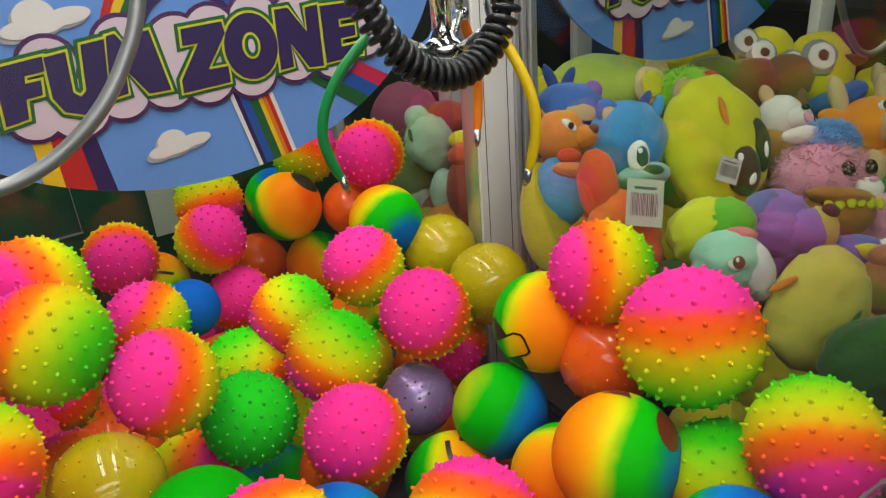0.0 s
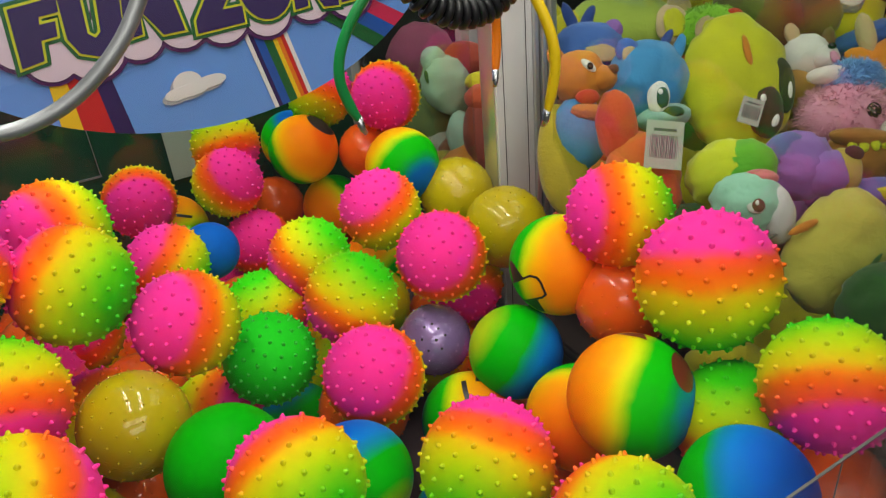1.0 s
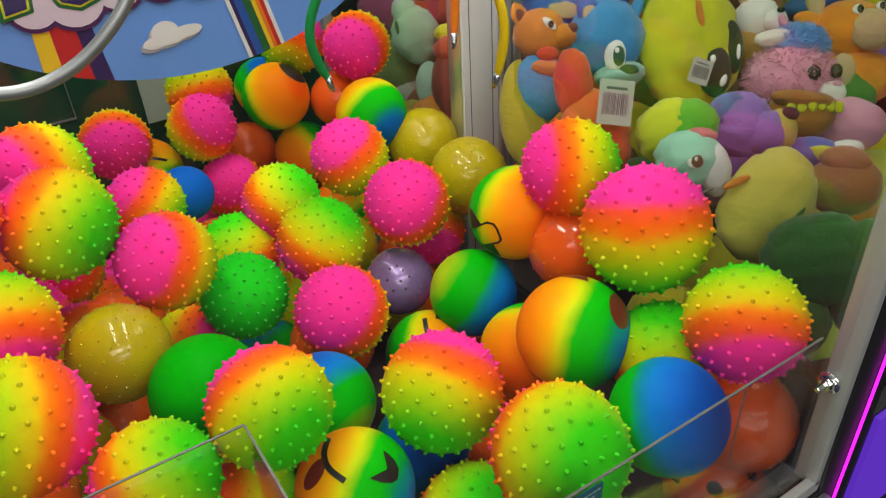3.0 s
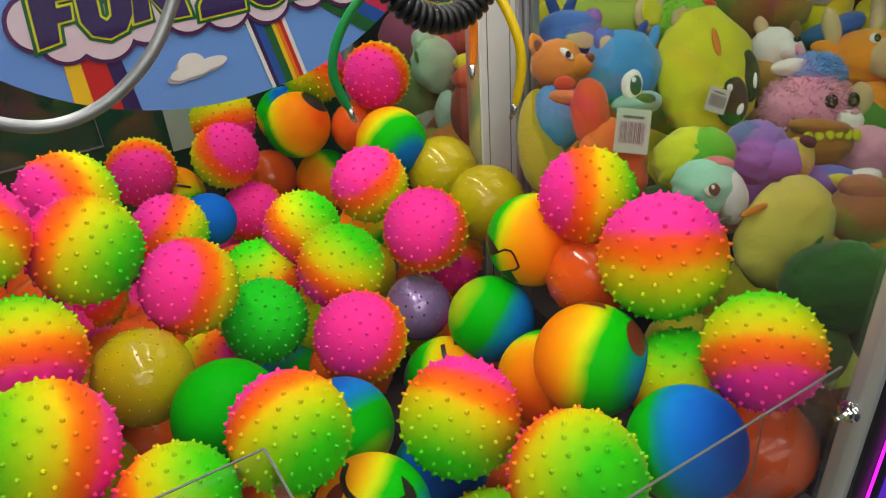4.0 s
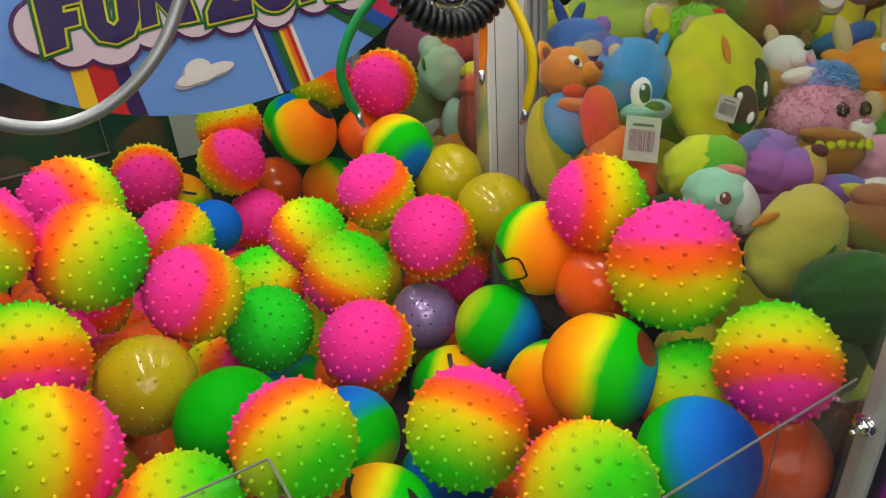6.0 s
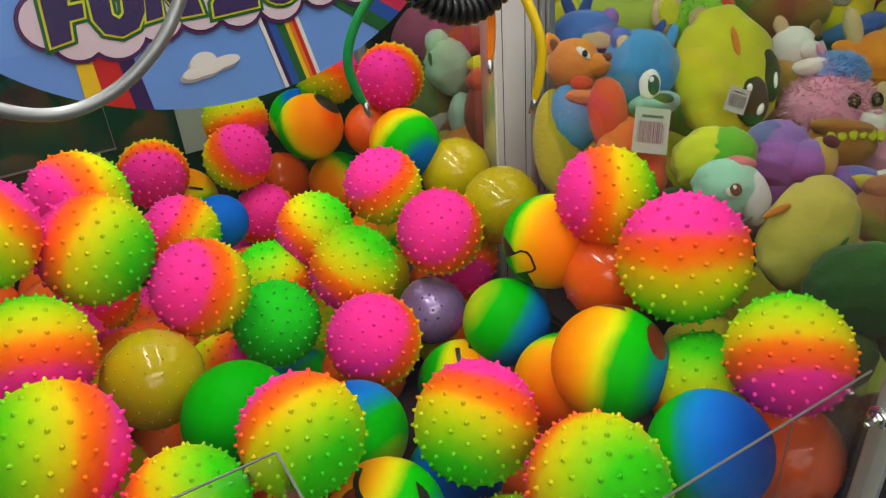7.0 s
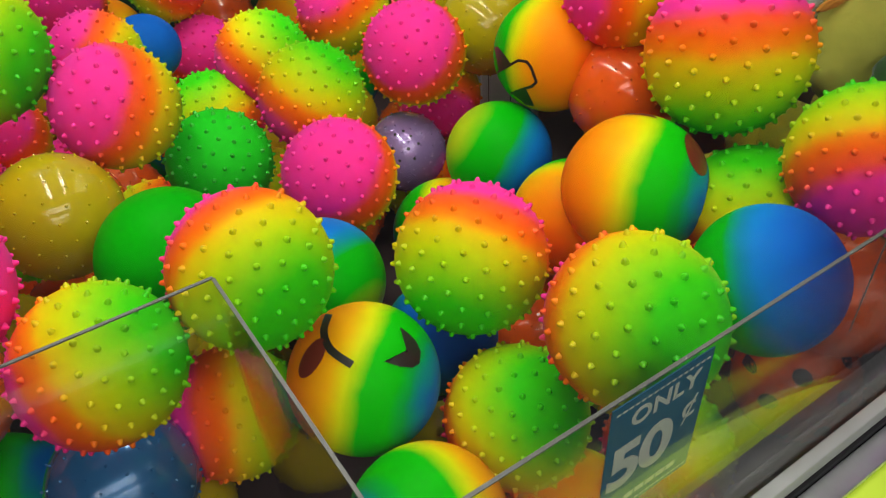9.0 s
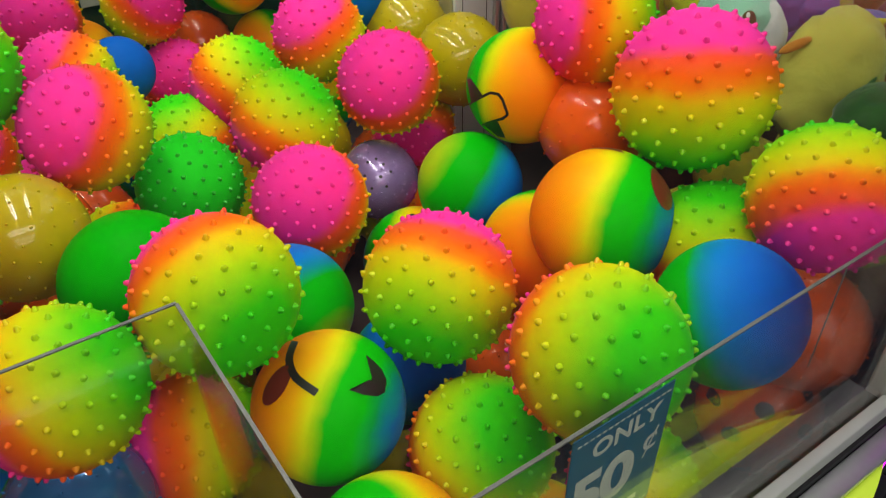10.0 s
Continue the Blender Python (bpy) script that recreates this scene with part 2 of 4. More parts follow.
# ---- the hall ----
tagged(part("floor", box(-6, -6, -0.1, 8, 8, 0), M_FLOORCARPET, smooth=False), "dark patterned carpet of the arcade hall", "floor", kind="structure")
# unseen ceiling and walls, added to close the hall and bounce fill
tagged(part("ceiling", box(-6, -6, 3.0, 8, 8, 3.1), M_WALL_BOUNCE, smooth=False), "unseen grey hall ceiling, pale to bounce light", "ceiling", kind="structure")
for nm, b in (("wall_north", (-6, 7.9, 0, 8, 8, 3)), ("wall_south", (-6, -6, 0, 8, -5.9, 3)), ("wall_west", (-6, -5.9, 0, -5.9, 7.9, 3)), ("wall_east", (7.9, -5.9, 0, 8, 7.9, 3))):
    tagged(part(nm, box(*b), M_WALL_BOUNCE, smooth=False), "unseen grey hall wall, pale to bounce light", "wall", kind="structure")

# ---- the cabinet with the balls ----
X0, X1, Y0, Y1, BED, TOP = -0.32, 0.80, 0.187, 1.70, 0.50, 1.96
cabinet = tagged(new("crane_cabinet"), "claw machine cabinet with glass sides and aluminium posts", "claw machine")
part("base", box(X0 - 0.03, Y0 - 0.03, 0, X1 + 0.02, Y1 + 0.04, BED - 0.012, 0.008), M_DARK, cabinet, "dark painted cabinet base")
part("bed", box(X0, Y0 + 0.03, BED - 0.008, X1 - 0.02, Y1 - 0.01, BED), M_BED, cabinet, "dark lined prize bed", smooth=False)
part("roof", box(X0 - 0.03, Y0 - 0.03, TOP, X1 + 0.02, Y1 + 0.04, TOP + 0.06, 0.006), M_DARK, cabinet)
part("back_panel", box(X0, Y1, BED, X1, Y1 + 0.02, TOP), M_BACK, cabinet, "dark glossy back panel, green reflections painted into its colour", smooth=False)
for y, w in ((Y0 - 0.005, 0.03), (Y1 - 0.02, 0.04)):
    for x in (X0, 0.722 if y < 0.5 else X1 - 0.02):
        part("post", box(x - 0.012, y - 0.012, BED if y > 0.5 else 0.685, x + (0.001 if y < 0.5 and x > 0 else 0.014), y + w - 0.012, TOP, 0.002), M_FRAME, cabinet)
part("front_sill", box(X0, Y0 - 0.017, 0.672, 0.7235, Y0 - 0.0045, 0.694, 0.0015), M_FRAME, cabinet, "aluminium front sill")
# lime control ledge whose rounded front edge runs back to the corner
rim = [tuple(p.xy) for p in spline([(0.30, 0.098, 0), (0.45, 0.099, 0), (0.54, 0.109, 0), (0.61, 0.123, 0), (0.665, 0.142, 0), (0.70, 0.1655, 0)], 6)]
ledge = slab([(X0, -0.1655), (X0, -0.098)] + [(x, -y) for x, y in rim], 0.60, 0.655)
bmesh.ops.rotate(ledge, verts=ledge.verts, matrix=Matrix.Rotation(radians(90), 3, "X"))
bmesh.ops.recalc_face_normals(ledge, faces=ledge.faces)
part("front_ledge", ledge, M_LIME_P, cabinet, "lime-green printed ledge with a rounded edge below the front pane", smooth=False)
part("ledge_trim", box(X0, Y0 - 0.045, 0.656, 0.735, Y0 - 0.021, 0.664, 0.001), M_ALU, cabinet)
part("front_skirt", box(X0, Y0 - 0.02, BED, 0.7235, Y0 - 0.0045, 0.6715, 0.002), M_DARK, cabinet)
part("corner_cover", box(0.7245, Y0 - 0.02, BED, 0.80, Y0 + 0.012, TOP, 0.004), M_DARK, cabinet, "black corner cover")
part("light_strip", box(0.762, Y0 - 0.0245, BED, 0.765, Y0 - 0.0215, TOP), M_LED, cabinet, "magenta light strip")
g = part("front_glass", box(X0 + 0.015, Y0 - 0.003, 0.6725, 0.709, Y0 + 0.001, TOP), M_GLASS, cabinet, "clear front pane", smooth=False)
g.visible_shadow = False
g = part("side_glass", box(X1 - 0.012, Y0 + 0.02, BED, X1 - 0.008, 0.90, TOP), M_SIDEGLASS, cabinet, "clear side pane", smooth=False)
g.visible_shadow = False
g = part("side_glass", box(X1 - 0.012, 1.15, BED, X1 - 0.008, Y1 - 0.02, TOP), M_SIDEGLASS, cabinet, "clear side pane", smooth=False)
g.visible_shadow = False
# two thin pale strips, placed to fit the camera's view
for b in ((0.141, Y1 - 0.0045, 0.8225, 0.143, Y1 - 0.0015, TOP), (X0, Y1 - 0.0045, 0.820, 0.144, Y1 - 0.0015, 0.824)):
    part("panel_line", box(*b), M_SATIN, cabinet, "thin pale strip on the back panel", smooth=False)
# slotted middle upright between the two cabinets
part("slotted_strip", box(0.797, 1.075, BED, 0.882, 1.083, TOP, 0.001), M_STRIP, cabinet, "white slotted strip")
for x in (0.812, 0.866):
    part("groove", box(x, 1.0742, BED, x + 0.0016, 1.0748, TOP), M_PRINT, cabinet, smooth=False)
part("channel", box(0.883, 1.068, BED, 0.893, 1.10, TOP, 0.0015), M_ALU, cabinet)
part("channel", box(0.897, 1.062, BED, 0.906, 1.10, TOP, 0.0015), M_ALU, cabinet)
part("channel", box(0.910, 1.055, BED, 0.925, 1.10, TOP, 0.0015), M_ALU, cabinet)
part("post", box(0.797, 1.084, BED, 0.925, 1.13, TOP, 0.002), M_ALU, cabinet)
# unseen fittings; the rear two go with the added lamps
for x in (0.05, 0.49):
    for y, l in ((0.62, 0.45), (1.38, 0.27)):
        part("light_fitting", box(x - 0.06, y - l, TOP - 0.03, x + 0.06, y + l, TOP - 0.002, 0.004), M_STRIP, cabinet, "white light fitting under the roof")

tagged(part("price_card", box(0.292, Y1 - 0.006, 0.765, 0.378, Y1 - 0.004, 0.925), material("pale green card", 0.6, colour=(0.36, 0.46, 0.36), vary=0.08, scale=20), smooth=False), "pale card standing against the dark back panel", "card")

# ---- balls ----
# camera rotation at 4.5 s; toys and prints are laid out in this view
VIEW_ROT = Euler((radians(59.08), radians(3.27), radians(-31.6))).to_matrix()


@lru_cache(None)
def ball_mesh(kind):
    bm = bmesh.new()
    bmesh.ops.create_icosphere(bm, subdivisions=5, radius=1)
    return mesh_of(kind + "_ball", bm, MATS[kind])


@lru_cache(None)
def stud_mesh(kind, count, base, height):
    """Soft pimples spread evenly over a unit ball."""
    bm = bmesh.new()
    rnd = random.Random(count)
    for i in range(count):
        z = 1 - 2 * (i + 0.5) / count
        a = i * 2.399963 + rnd.uniform(-0.02, 0.02)
        n = Vector((math.sqrt(1 - z * z) * math.cos(a), math.sqrt(1 - z * z) * math.sin(a), z))
        u = n.orthogonal().normalized()
        v = n.cross(u)
        rings = []
        for rr, h in ((1.3, -0.008), (0.95, 0.28 * height), (0.74, 0.72 * height), (0.40, height)):
            rings.append([bm.verts.new(n * (1 + h) + (u * math.cos(k * math.pi / 3) + v * math.sin(k * math.pi / 3)) * base * rr) for k in range(6)])
        for p, q in zip(rings, rings[1:]):
            for k in range(6):
                bm.faces.new((p[k], p[(k + 1) % 6], q[(k + 1) % 6], q[k]))
        bm.faces.new(rings[-1])
    return mesh_of(kind + "_studs", bm, STUDS[kind])


MATS = {"spiky": M_SPIKY, "emoji": M_EMOJI, "green": M_GREEN, "cobalt": M_COBALT, "sea": M_SEA, "lime": M_LIME, "gold": M_GOLD, "red": M_RED, "purple": M_PURPLE, "blue": M_BLUE}
STUDS = {"spiky": M_STUD, "lime": material("pale green studs", 0.4, colour=(0.02, 0.50, 0.02)), "gold": M_GOLD, "red": M_RED, "purple": M_PURPLE, "blue": M_BLUE}
NAMES = {"spiky": "spiky_ball", "lime": "spiky_ball", "emoji": "smiley_ball", "green": "rubber_ball", "cobalt": "rubber_ball", "sea": "rubber_ball", "gold": "pearl_ball", "red": "pearl_ball", "purple": "pearl_ball", "blue": "pearl_ball"}
LABELS = {
    "spiky": "neon pink, orange, yellow and green studded vinyl ball", "lime": "plain pale green studded vinyl ball",
    "emoji": "smooth rainbow rubber ball with black face print", "green": "smooth plain green rubber ball", "cobalt": "smooth plain blue rubber ball", "sea": "smooth rubber ball shading from green to blue",
    "gold": "translucent gold pearl ball with tiny studs", "red": "translucent red pearl ball with tiny studs",
    "purple": "shiny purple pearl ball with a valve", "blue": "shiny dark blue pearl ball",
}


def ball(kind, x, y, z, r, pole):
    ob = new(NAMES[kind], ball_mesh(kind))
    d = Vector(pole).normalized()
    q = d.to_track_quat("Z", "Y") @ Euler((0, 0, random.uniform(0, 6.28))).to_quaternion()
    ob.matrix_basis = Matrix.LocRotScale((x, y, z), q, (r, r, r))
    tagged(ob, LABELS[kind], "ball", "balls in the prize bed")
    if kind in ("spiky", "lime"):
        s = new("studs", stud_mesh(kind, 160, 0.038, 0.056))
        s.parent = ob
    elif kind in ("gold", "red", "purple", "blue"):
        s = new("studs", stud_mesh(kind, 140, 0.022, 0.030))
        s.parent = ob
    return ob


# name, kind, centre, radius, the way its pink or orange pole faces
BALLS = [
    ("a", "spiky", 0.683, 0.626, 0.965, 0.0723, (-0.84, 0.53, 0.10)),
    ("b", "spiky", 0.679, 0.467, 0.940, 0.0862, (0.19, 0.31, 0.93)),
    ("c", "spiky", 0.671, 0.290, 0.898, 0.0719, (-0.51, -0.64, -0.57)),
    ("d", "sea", 0.546, 0.283, 0.820, 0.0708, (-0.41, 0.71, -0.57)),
    ("e", "spiky", 0.397, 0.305, 0.838, 0.0774, (-0.02, 0.86, -0.51)),
    ("f", "spiky", 0.358, 0.490, 0.804, 0.0781, (0.73, 0.53, 0.43)),
    ("g", "emoji", 0.553, 0.460, 0.825, 0.0781, (-0.50, 0.86, 0.05)),
    ("h", "spiky", 0.146, 0.515, 0.883, 0.0709, (-0.19, 0.97, 0.18)),
    ("i", "green", 0.104, 0.644, 0.830, 0.0718, (0.00, 0.00, 1.00)),
    ("j", "gold", 0.027, 0.761, 0.848, 0.0663, (0.00, 0.00, 1.00)),
    ("k", "spiky", 0.339, 0.748, 0.777, 0.0725, (-0.44, -0.42, 0.80)),
    ("l", "lime", 0.236, 0.903, 0.760, 0.0706, (0.00, 0.00, 1.00)),
    ("m", "spiky", 0.130, 0.863, 0.897, 0.0713, (-0.73, -0.27, 0.63)),
    ("n", "spiky", 0.016, 0.909, 0.981, 0.0770, (-0.73, 0.60, 0.32)),
    ("o", "spiky", -0.092, 0.775, 0.935, 0.0732, (-0.11, -0.78, -0.61)),
    ("p", "spiky", -0.091, 0.588, 0.934, 0.0741, (0.88, 0.05, -0.48)),
    ("q", "spiky", 0.009, 0.501, 0.865, 0.0665, (-0.88, 0.24, -0.41)),
    ("s", "spiky", 0.382, 0.902, 0.810, 0.0734, (-0.63, 0.09, -0.77)),
    ("t", "spiky", 0.382, 1.073, 0.805, 0.0718, (-0.80, 0.23, -0.56)),
    ("u", "spiky", 0.549, 0.897, 0.826, 0.0756, (-0.52, -0.48, 0.71)),
    ("v", "spiky", 0.543, 1.104, 0.834, 0.0750, (-0.48, 0.07, 0.87)),
    ("w", "gold", 0.733, 1.141, 0.791, 0.0746, (0.00, 0.00, 1.00)),
    ("x", "gold", 0.716, 0.948, 0.801, 0.0750, (0.00, 0.00, 1.00)),
    ("y", "emoji", 0.633, 0.693, 0.873, 0.0747, (0.16, -0.97, 0.18)),
    ("z", "emoji", 0.651, 1.209, 0.858, 0.0744, (-0.11, 0.95, 0.28)),
    ("aa", "emoji", 0.533, 1.444, 0.852, 0.0754, (0.51, -0.68, 0.53)),
    ("ab", "emoji", 0.561, 1.600, 0.818, 0.0720, (-0.09, 0.34, -0.94)),
    ("ad", "spiky", 0.706, 1.360, 0.951, 0.0737, (-0.69, -0.71, 0.14)),
    ("ae", "spiky", 0.613, 1.500, 0.945, 0.0731, (0.55, -0.05, 0.83)),
    ("af", "spiky", 0.350, 1.415, 0.840, 0.0711, (0.49, -0.59, 0.64)),
    ("af1", "spiky", 0.383, 1.500, 0.888, 0.0711, (0.04, -0.56, -0.83)),
    ("ag", "spiky", 0.178, 1.444, 0.842, 0.0715, (-0.20, -0.98, 0.05)),
    ("ah", "spiky", 0.019, 1.074, 0.986, 0.0757, (-0.89, -0.42, 0.20)),
    ("ai", "spiky", -0.105, 0.885, 1.060, 0.0731, (0.74, 0.60, 0.32)),
    ("aj", "purple", 0.515, 0.888, 0.675, 0.0622, (0.00, 0.00, 1.00)),
    ("ak", "sea", 0.547, 0.692, 0.754, 0.0708, (-0.62, 0.53, 0.58)),
    ("al", "emoji", 0.461, 0.696, 0.661, 0.0745, (0.69, -0.67, 0.27)),
    ("am", "emoji", 0.536, 0.535, 0.746, 0.0720, (-0.83, -0.55, 0.02)),
    ("an", "red", 0.672, 0.600, 0.845, 0.0702, (0.00, 0.00, 1.00)),
    ("ao", "spiky", 0.640, 0.375, 0.800, 0.0731, (-0.17, -0.29, -0.94)),
    ("ap", "sea", 0.247, 0.628, 0.735, 0.0721, (0.20, -0.86, -0.46)),
    ("aq", "cobalt", 0.238, 1.173, 0.828, 0.0511, (0.00, 0.00, 1.00)),
    ("ar", "spiky", 0.161, 1.140, 0.847, 0.0670, (-0.64, 0.28, 0.71)),
    ("as", "spiky", 0.285, 1.068, 0.735, 0.0734, (0.18, -0.38, -0.91)),
    ("at", "spiky", 0.374, 1.374, 0.708, 0.0696, (-0.28, -0.58, 0.76)),
    ("au", "emoji", 0.584, 1.452, 0.694, 0.0719, (-0.98, -0.12, -0.18)),
    ("av", "red", 0.486, 1.590, 0.674, 0.0702, (0.00, 0.00, 1.00)),
    ("aw", "spiky", 0.643, 0.990, 0.689, 0.0731, (-0.49, -0.74, -0.47)),
    ("ac", "red", 0.664, 1.402, 0.825, 0.0631, (0.00, 0.00, 1.00)),
    ("em", "emoji", 0.236, 1.510, 0.732, 0.0735, (-0.02, 0.48, 0.88)),
    ("r", "emoji", 0.212, 0.467, 0.742, 0.0742, (-0.65, 0.75, 0.15)),
    ("bc", "spiky", 0.326, 0.373, 0.693, 0.0725, (-0.22, 0.52, -0.83)),
    ("bd", "emoji", 0.189, 0.323, 0.698, 0.0720, (0.91, 0.13, -0.39)),
    ("be", "purple", 0.215, 0.700, 0.700, 0.0585, (0.00, 0.00, 1.00)),
    ("bg", "sea", 0.364, 0.572, 0.618, 0.0720, (-0.26, 0.60, -0.76)),
    ("bh", "blue", -0.020, 0.560, 0.660, 0.0731, (0.00, 0.00, 1.00)),
    ("bi", "spiky", 0.104, 0.586, 0.650, 0.0731, (-0.93, 0.35, 0.10)),
    ("bj", "gold", 0.008, 0.578, 0.555, 0.0687, (0.00, 0.00, 1.00)),
]
by_name = {}
for nm, kind, x, y, z, r, pole in BALLS:
    by_name[nm] = ball(kind, x, y, z, r, pole)

dotted = ball("red", 0.690, 0.290, 0.577, 0.074, (0, 0, 1))
dotted["label"] = "red ball with black dots low behind the baffle"
glossy = ball("red", 0.706, 0.285, 0.716, 0.072, (0, 0, 1))
glossy["label"] = "translucent red pearl ball under the spiky one"

# the layers below, seen through the gaps
rnd = random.Random(5)
placed = [(Vector((x, y, z)), r) for _, _, x, y, z, r, _ in BALLS] + [(dotted.location.copy(), 0.074), (glossy.location.copy(), 0.072)]
shown = list(placed)
for z in (0.572, 0.66, 0.74):
    for j in range(11):
        for i in range(8):
            p = Vector((-0.22 + i * 0.142 + (j % 2) * 0.07 + rnd.uniform(-0.01, 0.01), 0.31 + j * 0.128, z))
            if p.x > 0.70 or p.y > 1.60 or (p.x < 0.19 and p.y < 0.52):
                continue
            near = [c.z for c, r in shown if (c.xy - p.xy).length < 0.15]
            if (min(near) if near else 0.74) - 0.07 < z and z > 0.6:
                continue
            if any((c - p).length < (r + 0.072) * 0.95 for c, r in placed):
                continue
            placed.append((p, 0.072))
            kind = rnd.choice(("spiky", "spiky", "red", "gold", "emoji", "red"))
            ball(kind, *p, 0.072, (rnd.uniform(-1, 1), rnd.uniform(-1, 1), rnd.uniform(-1, 1)))


def print_on(name, owner, shape, mat, view_rot, lift=1.004):
    """Ink printed on a ball: an outline in its disc (x, y up, unit radius) as seen under the given camera rotation."""
    cx, cy = sum(p[0] for p in shape) / len(shape), sum(p[1] for p in shape) / len(shape)
    shape = [(x0 + (x1 - x0) * k / 4, y0 + (y1 - y0) * k / 4) for (x0, y0), (x1, y1) in zip(shape, shape[1:] + shape[:1]) for k in range(4 if math.hypot(x1 - x0, y1 - y0) > 0.1 else 1)]
    bm = bmesh.new()
    inv = owner.matrix_basis.to_3x3().normalized().inverted()
    rows, n = [], len(shape)
    for k in range(6):
        s = 1 - k / 6
        row = []
        for px, py in shape:
            x, y = cx + (px - cx) * s, cy + (py - cy) * s
            l = math.hypot(x, y)
            if l > 0.995:
                x, y = x / l * 0.995, y / l * 0.995
            row.append(bm.verts.new(inv @ (view_rot @ Vector((x, y, math.sqrt(max(0, 1 - x * x - y * y))))) * lift))
        rows.append(row)
    for a, b in zip(rows, rows[1:]):
        for i in range(n):
            bm.faces.new((a[i], a[(i + 1) % n], b[(i + 1) % n], b[i]))
    bm.faces.new(rows[-1])
    return part(name, bm, mat, owner)


def oval(cx, cy, a, b, turn=0, n=20):
    t = radians(turn)
    return [(cx + a * math.cos(k * 2 * math.pi / n) * math.cos(t) - b * math.sin(k * 2 * math.pi / n) * math.sin(t),
             cy + a * math.cos(k * 2 * math.pi / n) * math.sin(t) + b * math.sin(k * 2 * math.pi / n) * math.cos(t)) for k in range(n)]


def stroke(points, w):
    """Pieces of a pen line, each a short plank."""
    out = []
    for (x0, y0), (x1, y1) in zip(points, points[1:]):
        l = math.hypot(x1 - x0, y1 - y0)
        ux, uy = (x1 - x0) / l, (y1 - y0) / l
        e = w * 0.4
        out.append([(x0 - ux * e - uy * w, y0 - uy * e + ux * w), (x0 - ux * e + uy * w, y0 - uy * e - ux * w), (x1 + ux * e + uy * w, y1 + uy * e - ux * w), (x1 + ux * e - uy * w, y1 + uy * e + ux * w)])
    return out


def line_on(name, owner, points, w, view_rot):
    pts = [tuple(p.xy) for p in spline([(x, y, 0) for x, y in points], 4)]
    for s in stroke(pts, w):
        print_on(name, owner, s, M_INK, view_rot)


# each print is turned to the camera and drawn to fit that view
b = by_name["r"]
FACE_CAM = Euler([radians(a) for a in (41.3, 7.0, -30.0)]).to_matrix()
print_on("tongue", b, oval(-0.63, 0.24, 0.27, 0.12, 60), M_TONGUE, FACE_CAM)
line_on("mouth_line", b, [(-0.46, 0.78), (-0.50, 0.55), (-0.40, 0.33), (-0.16, 0.16)], 0.048, FACE_CAM)
print_on("eye", b, [(0.43, 0.62), (0.53, 0.55), (0.63, 0.45), (0.69, 0.32), (0.67, 0.17), (0.58, 0.12), (0.42, 0.13), (0.23, 0.19), (0.41, 0.24), (0.49, 0.29), (0.51, 0.38), (0.48, 0.50)], M_INK, FACE_CAM)
b = by_name["g"]
FACE_CAM = Euler([radians(a) for a in (49.7, -2.5, -41.4)]).to_matrix()
print_on("eye", b, oval(0.74, 0.38, 0.15, 0.31, 14), M_TONGUE, FACE_CAM)
print_on("brow", b, [(-0.22, 0.965), (0.0, 0.985), (0.22, 0.965), (0.25, 0.85), (0.12, 0.90)], M_TONGUE, FACE_CAM)
b = by_name["y"]
FACE_CAM = Euler([radians(a) for a in (58.5, -0.2, -37.6)]).to_matrix()
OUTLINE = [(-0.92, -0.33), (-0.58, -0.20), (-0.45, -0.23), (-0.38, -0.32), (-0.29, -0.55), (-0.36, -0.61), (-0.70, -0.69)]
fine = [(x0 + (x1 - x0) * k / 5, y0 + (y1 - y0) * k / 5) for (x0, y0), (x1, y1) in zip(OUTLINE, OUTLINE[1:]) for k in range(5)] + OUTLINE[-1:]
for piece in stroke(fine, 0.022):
    print_on("mouth_line", b, piece, M_INK, FACE_CAM)
print_on("eye", b, [(-0.985, 0.12), (-0.93, 0.10), (-0.70, -0.24), (-0.90, -0.33)], M_INK, FACE_CAM)
print_on("eye", b, [(-0.71, -0.67), (-0.46, -0.63), (-0.30, -0.91), (-0.44, -0.88)], M_INK, FACE_CAM)
b = by_name["aa"]
print_on("eye", b, oval(0.55, 0.66, 0.46, 0.17, -42), M_INK, VIEW_ROT)
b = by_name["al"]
line_on("brow", b, [(-0.13, 0.86), (-0.1, 0.7), (-0.05, 0.55)], 0.05, VIEW_ROT)
line_on("mouth_line", b, [(0.12, 0.9), (0.35, 0.86), (0.52, 0.7)], 0.03, VIEW_ROT)
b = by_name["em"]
line_on("mouth_line", b, [(0.1, 0.36), (0.4, 0.34), (0.72, 0.3)], 0.04, VIEW_ROT)
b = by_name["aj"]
print_on("valve", b, oval(0.06, 0.08, 0.10, 0.09), M_PURPLE, VIEW_ROT, 1.012)
print_on("valve_hole", b, oval(0.06, 0.08, 0.045, 0.04), M_INK, VIEW_ROT, 1.016)
# flat dark dots paint the shade inside the ball's dents
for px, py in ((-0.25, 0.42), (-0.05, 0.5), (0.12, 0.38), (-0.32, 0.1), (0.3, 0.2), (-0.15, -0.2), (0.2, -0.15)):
    print_on("dimple_shade", b, oval(px, py, 0.035, 0.035, n=10), M_INK, VIEW_ROT)
for k in range(26):
    a, e = k * 2.4, 1 - 2 * (k + 0.5) / 26
    px, py = math.cos(a) * math.sqrt(1 - e * e), math.sin(a) * math.sqrt(1 - e * e)
    if e > 0.1:
        print_on("dot", dotted, oval(px, py, 0.13 * e + 0.02, 0.13), M_INK, VIEW_ROT)

